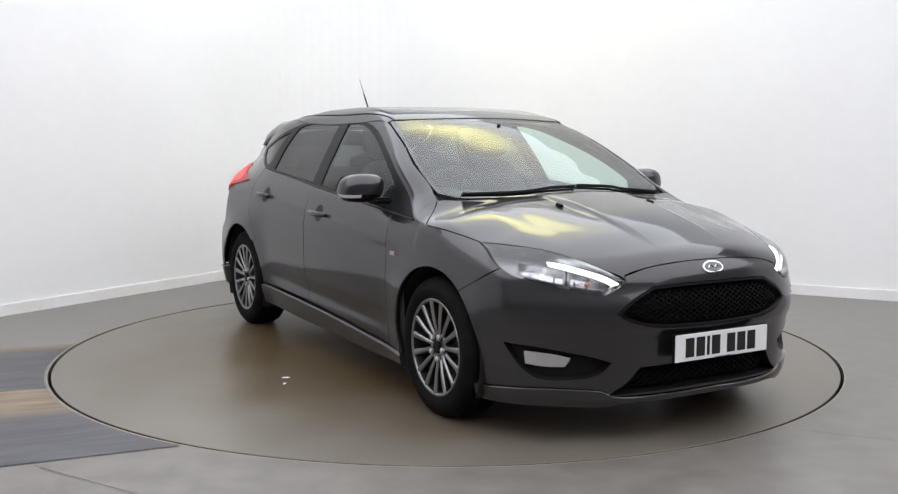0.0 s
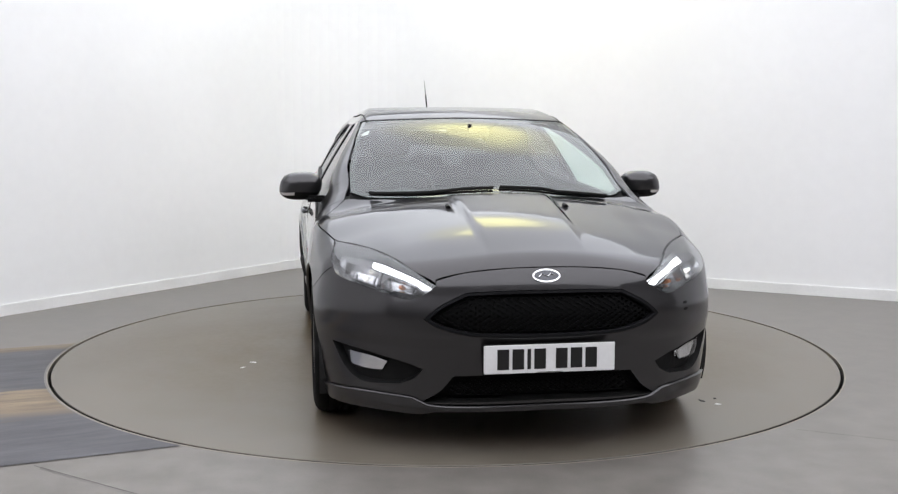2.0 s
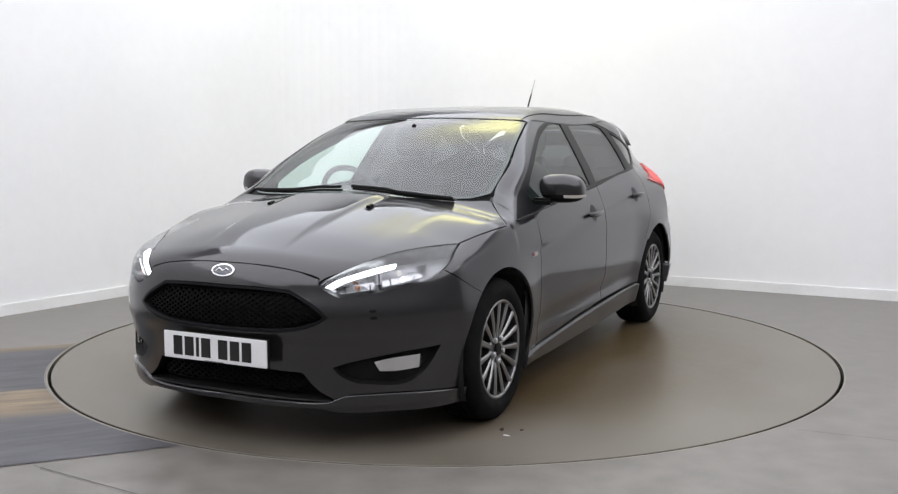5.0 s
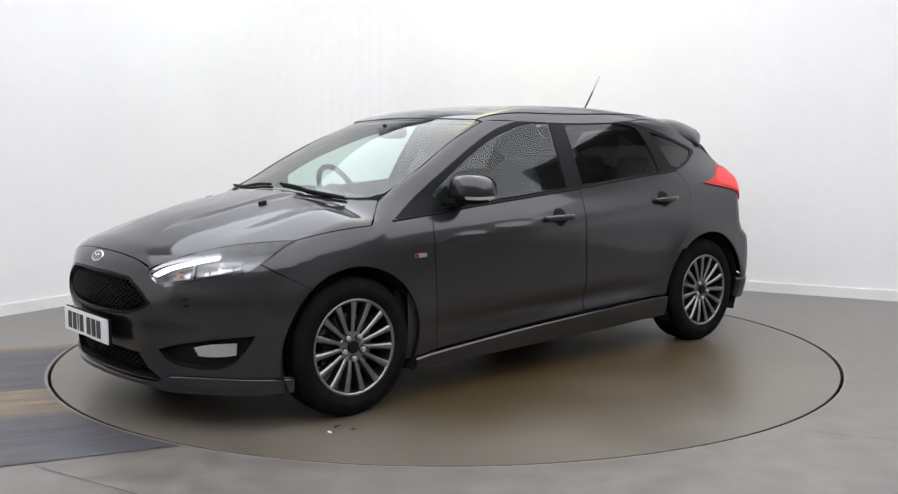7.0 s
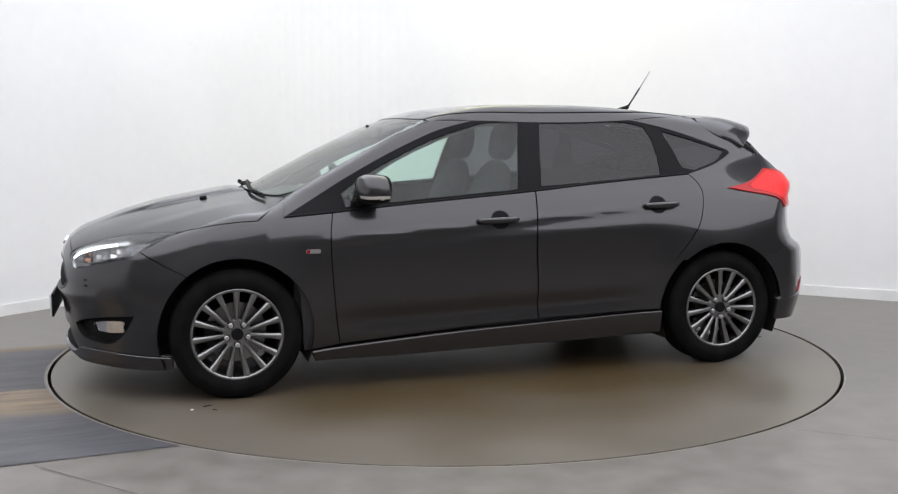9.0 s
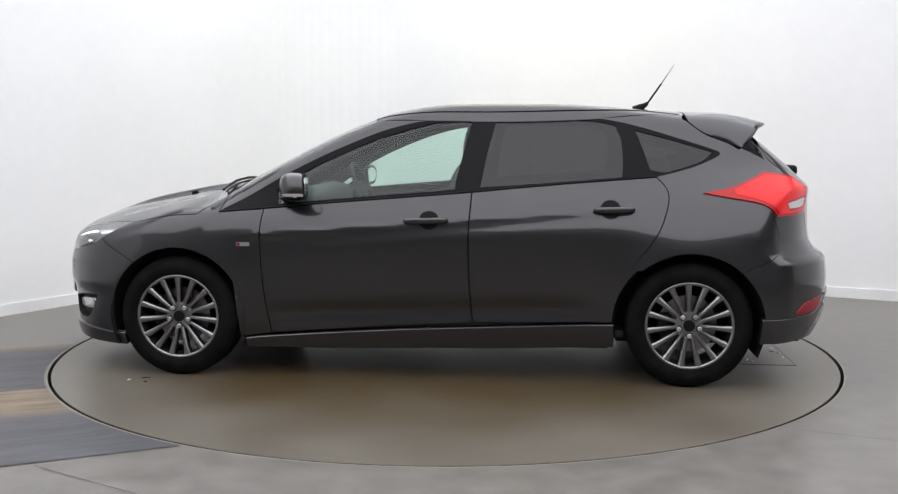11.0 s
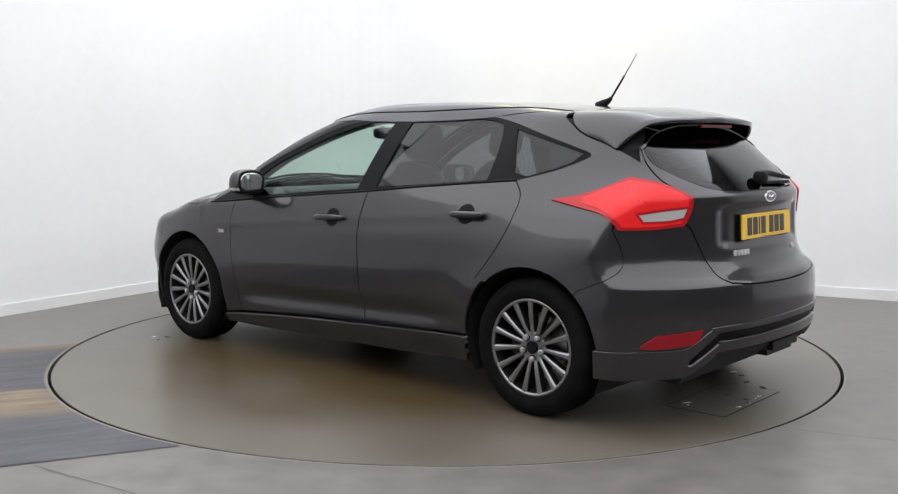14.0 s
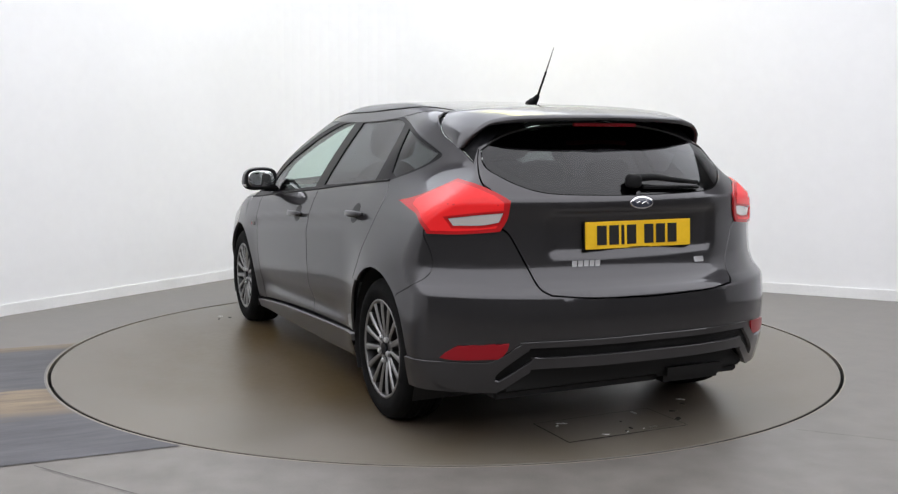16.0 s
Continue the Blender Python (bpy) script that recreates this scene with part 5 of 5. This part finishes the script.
spoiler = part("roof_spoiler", spoiler_bm(), PAINT, car, "painted roof spoiler with a gloss black underside", smooth=True)
part("spoiler_underside", spoiler_bm(True), GLOSS_BLACK, spoiler, smooth=True)
part("brake_light", box(-1.765, -1.745, -0.16, 0.16, 1.300, 1.314, 0.004), RED_DEEP, spoiler, "high-level brake light bar")
end_rear = recast("rear", [(44.5, 1.215)], "side")[0]
panel("spoiler_side", GLOSS_BLACK, car, "side", loop("side", [SPOILER_SEAM, [SPOILER_SEAM[-1], end_rear], [end_rear, (-1.59, 1.265), (-1.5, 1.315), (-1.3, 1.356)], [(-1.3, 1.356), SPOILER_SEAM[0]]]), both=True, gap=0.0, off=-0.015)

fill = [(37, 1.33), (58, 1.33), (56, 1.2), (44.3, 1.2)]
panel("spoiler_corner", GLOSS_BLACK, car, "rear", loop("rear", [fill[:2], fill[1:3], fill[2:], [fill[3], fill[0]]]), both=True, gap=0.0, off=-0.012, rim=0)

# ---- aerial, wipers, washer jets ----
part("aerial_base", tube([(-1.10, 0, 1.412), (-1.13, 0, 1.428), (-1.155, 0, 1.44), (-1.175, 0, 1.455)], 0.028, 12, 0.35), TRIM, car, smooth=True)
part("aerial_rod", tube([(-1.17, 0, 1.448), (-1.22, 0, 1.52), (-1.25, 0, 1.565)], 0.0055, 8, 0.9), TRIM, car, smooth=True)
part("aerial_tip", tube([(-1.25, 0, 1.565), (-1.32, 0, 1.672)], 0.0035, 8, 0.7), STEEL, car, smooth=True)


def on_top(pts, off):
    P = to3("top", pts)
    return [tuple(p + n * off) for p, n in zip(P, normals_at(P))]


for y0, y1, x0, x1 in ((0.56, 0.02, 1.145, 1.165), (-0.02, -0.6, 1.205, 1.09)):
    line = [(x0 + (x1 - x0) * k / 8 + 0.03 * math.sin(math.pi * k / 8), y0 + (y1 - y0) * k / 8) for k in range(9)]
    wiper = part("wiper_arm", tube(on_top([(x + 0.012, y) for x, y in line], 0.024), 0.008, 6), TRIM, car)
    part("wiper_blade", tube(on_top(line, 0.008), 0.006, 6), TRIM, wiper)
for s in (1, -1):
    part("washer_jet", tube(on_top([(1.452, s * 0.274), (1.418, s * 0.274)], 0.004), 0.011, 8), TRIM, car)


def on_rear(pts, off):
    P = to3("rear", pts)
    return [tuple(p + n * off) for p, n in zip(P, normals_at(P))]


rw = part("rear_wiper", tube(on_rear([(1.6, 1.052), (-1, 1.066), (-6, 1.068), (-14, 1.052), (-20, 1.043)], 0.028), 0.02, 10, 0.4), TRIM, car, smooth=True)
part("wiper_pivot", blob(tuple(on_rear([(0.8, 1.058)], 0.02)[0]), (0.03, 0.032, 0.03), 3), TRIM, rw, smooth=True)
part("wiper_blade", tube(on_rear([(-2, 1.042), (-10, 1.04), (-21, 1.036)], 0.008), 0.007, 6), TRIM, rw)


# ---- plates and badges ----
def plate(x, z, sign, mat, label, lean=0.0):
    p = part("number_plate", box(-0.004, 0.004, -0.26, 0.26, -0.0555, 0.0555, 0.002), mat, car, label)
    p.matrix_basis = pose(x, 0, z, 0, lean, 0 if sign > 0 else 180)
    y = -0.208
    for k in range(7):
        wide = 0.046 if k != 2 else 0.014
        part("plate_bar", box(0.0042, 0.0056, y, y + wide, -0.0395, 0.0395), INK, p)
        y += wide + (0.013 if k != 3 else 0.04)
    part("plate_footer", box(0.0042, 0.0052, -0.05, 0.05, -0.0535, -0.0515), INK, p)
    part("plate_holder", box(-0.016, -0.005, -0.264, 0.264, -0.061, 0.058, 0.003), TRIM, p)
    return p


plate(2.205, 0.404, 1, PLATE_WHITE, "white front number plate with dark bars")
plate(-2.022, 0.857, -1, PLATE_YELLOW, "yellow rear number plate with dark bars", -3)


def oval(kind, z, off):
    n = 32
    sc = 1 / DEG / (1.1 if kind == "front" else 1.0)
    a = [(0.058 * sc * DEG / 0.0172 * math.cos(2 * math.pi * k / n), z + 0.0235 * math.sin(2 * math.pi * k / n)) for k in range(n + 1)]
    return loop(kind, [a])


for kind, z in (("front", 0.714), ("rear", 0.985)):
    o = oval(kind, z, 0)
    badge = panel("badge", CHROME, car, kind, o, off=0.006, gap=0, rim=0.008, cell=0.01, label="chrome oval badge with a dark field")
    panel("badge_field", BADGE_BLUE, badge, kind, shrunk(o, 0.0055), off=0.0068, gap=0, rim=0, cell=0.01)
    c = [(q * 1, z + w) for q, w in ((-1.7, -0.004), (-1.0, 0.006), (0.2, -0.003), (0.9, 0.006), (1.7, 0.0))]
    P = to3(kind, c)
    part("badge_script", tube([tuple(p + n * 0.008) for p, n in zip(P, normals_at(P))], 0.0022, 6), CHROME, badge)
u = 19.2
for k in range(5):
    q = [(u - 1.5 * k, 0.735), (u - 1.5 * k - 1.15, 0.735), (u - 1.5 * k - 1.35, 0.759), (u - 1.5 * k - 0.2, 0.759)]
    panel("model_badge_bar", SILVER, car, "rear", loop("rear", [q[:2], q[1:3], q[2:], [q[3], q[0]]]), off=0.004, gap=0, rim=0.005)
q = [(-20.3, 0.725), (-17.2, 0.725), (-17.2, 0.748), (-20.3, 0.748)]
panel("engine_badge_bar", SILVER, car, "rear", loop("rear", [q[:2], q[1:3], q[2:], [q[3], q[0]]]), off=0.004, gap=0, rim=0.005)
for uu, vv in ((34.5, 0.575), (34.7, 0.548)):
    dot = [(uu + 0.8 * math.cos(radians(a)), vv + 0.006 * math.sin(radians(a))) for a in range(0, 361, 30)]
    panel("parking_sensor", TRIM, car, "front", loop("front", [dot]), off=0.001, gap=0, rim=0.002)

# ---- cabin ----
def seat(x, y, name="front_seat"):
    s = new(name)
    s.parent = car
    s.location = (x, y, 0)
    tagged(s, "dark cloth front seat with a separate headrest")
    part("cushion", blob((0.28, 0, 0.5), (0.27, 0.25, 0.1), 4), CLOTH, s, smooth=True)
    back = blob((0, 0, 0), (0.075, 0.25, 0.34), 3.2)
    for v in back.verts:
        v.co.y *= 1 - 0.28 * max(0, v.co.z / 0.34) ** 2
    bmesh.ops.transform(back, matrix=pose(-0.06, 0, 0.8, 0, -17, 0), verts=back.verts[:])
    part("backrest", back, CLOTH, s, smooth=True)
    hr = blob((0, 0, 0), (0.055, 0.13, 0.105), 3)
    bmesh.ops.transform(hr, matrix=pose(-0.185, 0, 1.235, 0, -12, 0), verts=hr.verts[:])
    part("headrest", hr, CLOTH, s, smooth=True)
    for q in (-0.045, 0.045):
        part("headrest_post", tube([(-0.16, q, 1.1), (-0.18, q, 1.18)], 0.006, 8), CHROME, s)
    return s


a = seat(-0.02, 0.37)
copy_thing(a, Matrix.Translation((-0.02, -0.37, 0)))
bench = new("rear_seat")
bench.parent = car
tagged(bench, "dark cloth rear bench with low headrests")
part("cushion", blob((-0.72, 0, 0.5), (0.27, 0.64, 0.1), 5), CLOTH, bench, smooth=True)
bb = blob((0, 0, 0), (0.08, 0.64, 0.31), 5)
bmesh.ops.transform(bb, matrix=pose(-1.1, 0, 0.76, 0, -20, 0), verts=bb.verts[:])
part("backrest", bb, CLOTH, bench, smooth=True)
for y in (0.38, 0.0, -0.38):
    part("headrest", blob((-1.22, y, 1.08), (0.05, 0.12, 0.065), 3), CLOTH, bench, smooth=True)
part("parcel_shelf", box(-1.75, -1.2, -0.55, 0.55, 0.97, 0.985, 0.004), LINING, car)
dash = bmesh.new()
rows = []
for k in range(25):
    y = -0.72 + 1.44 * k / 24
    hood = 0.03 * math.exp(-((y + 0.37) / 0.17) ** 2)
    prof = ((1.08 - 0.1 * (abs(y) / 0.72) ** 2, 0.93), (0.9, 0.955), (0.76, 0.955 + hood), (0.7, 0.92 + hood * 0.5), (0.72, 0.75), (0.8, 0.5), (0.95, 0.45))
    rows.append([dash.verts.new((x, y, z)) for x, z in prof])
for a0, b0 in zip(rows, rows[1:]):
    for k in range(6):
        dash.faces.new((a0[k], a0[k + 1], b0[k + 1], b0[k]))
bmesh.ops.recalc_face_normals(dash, faces=dash.faces[:])
part("dashboard", dash, GREY_PLASTIC, car, smooth=True)
part("centre_console", box(-0.1, 0.8, -0.12, 0.12, 0.27, 0.62, 0.03), LINING, car)
sw = new("steering_wheel")
sw.parent = car
sw.matrix_basis = pose(0.56, -0.37, 0.93, 0, -66, 0)
tor = bmesh.new()
n, m = 40, 10
ring = [[tor.verts.new(((0.175 + 0.016 * math.cos(b)) * math.cos(a), (0.175 + 0.016 * math.cos(b)) * math.sin(a), 0.016 * math.sin(b))) for b in (2 * math.pi * j / m for j in range(m))] for a in (2 * math.pi * k / n for k in range(n))]
for k in range(n):
    for j in range(m):
        tor.faces.new((ring[k][j], ring[(k + 1) % n][j], ring[(k + 1) % n][(j + 1) % m], ring[k][(j + 1) % m]))
part("rim", tor, LINING, sw, smooth=True)
part("boss", blob((0, 0, -0.02), (0.07, 0.08, 0.03), 3), LINING, sw, smooth=True)
for a in (90, -90, 180):
    c, s2 = math.cos(radians(a)), math.sin(radians(a))
    part("wheel_spoke", tube([(0.05 * c, 0.05 * s2, -0.01), (0.17 * c, 0.17 * s2, 0)], 0.014, 8), LINING, sw)
part("rear_view_mirror", blob((0.44, 0, 1.285), (0.02, 0.12, 0.035), 4), TRIM, car, smooth=True)
part("mirror_stalk", tube([(0.44, 0, 1.3), (0.5, 0, 1.32)], 0.012, 8), TRIM, car)


def motions():
    rows = [(t, Matrix.Rotation(radians(a), 4, "Z")) for t, a in TURN]
    walk(turntable, rows)
    walk(car, [(t, m @ Matrix.Translation((*CAR_OFF, 0))) for t, m in rows])


motions()
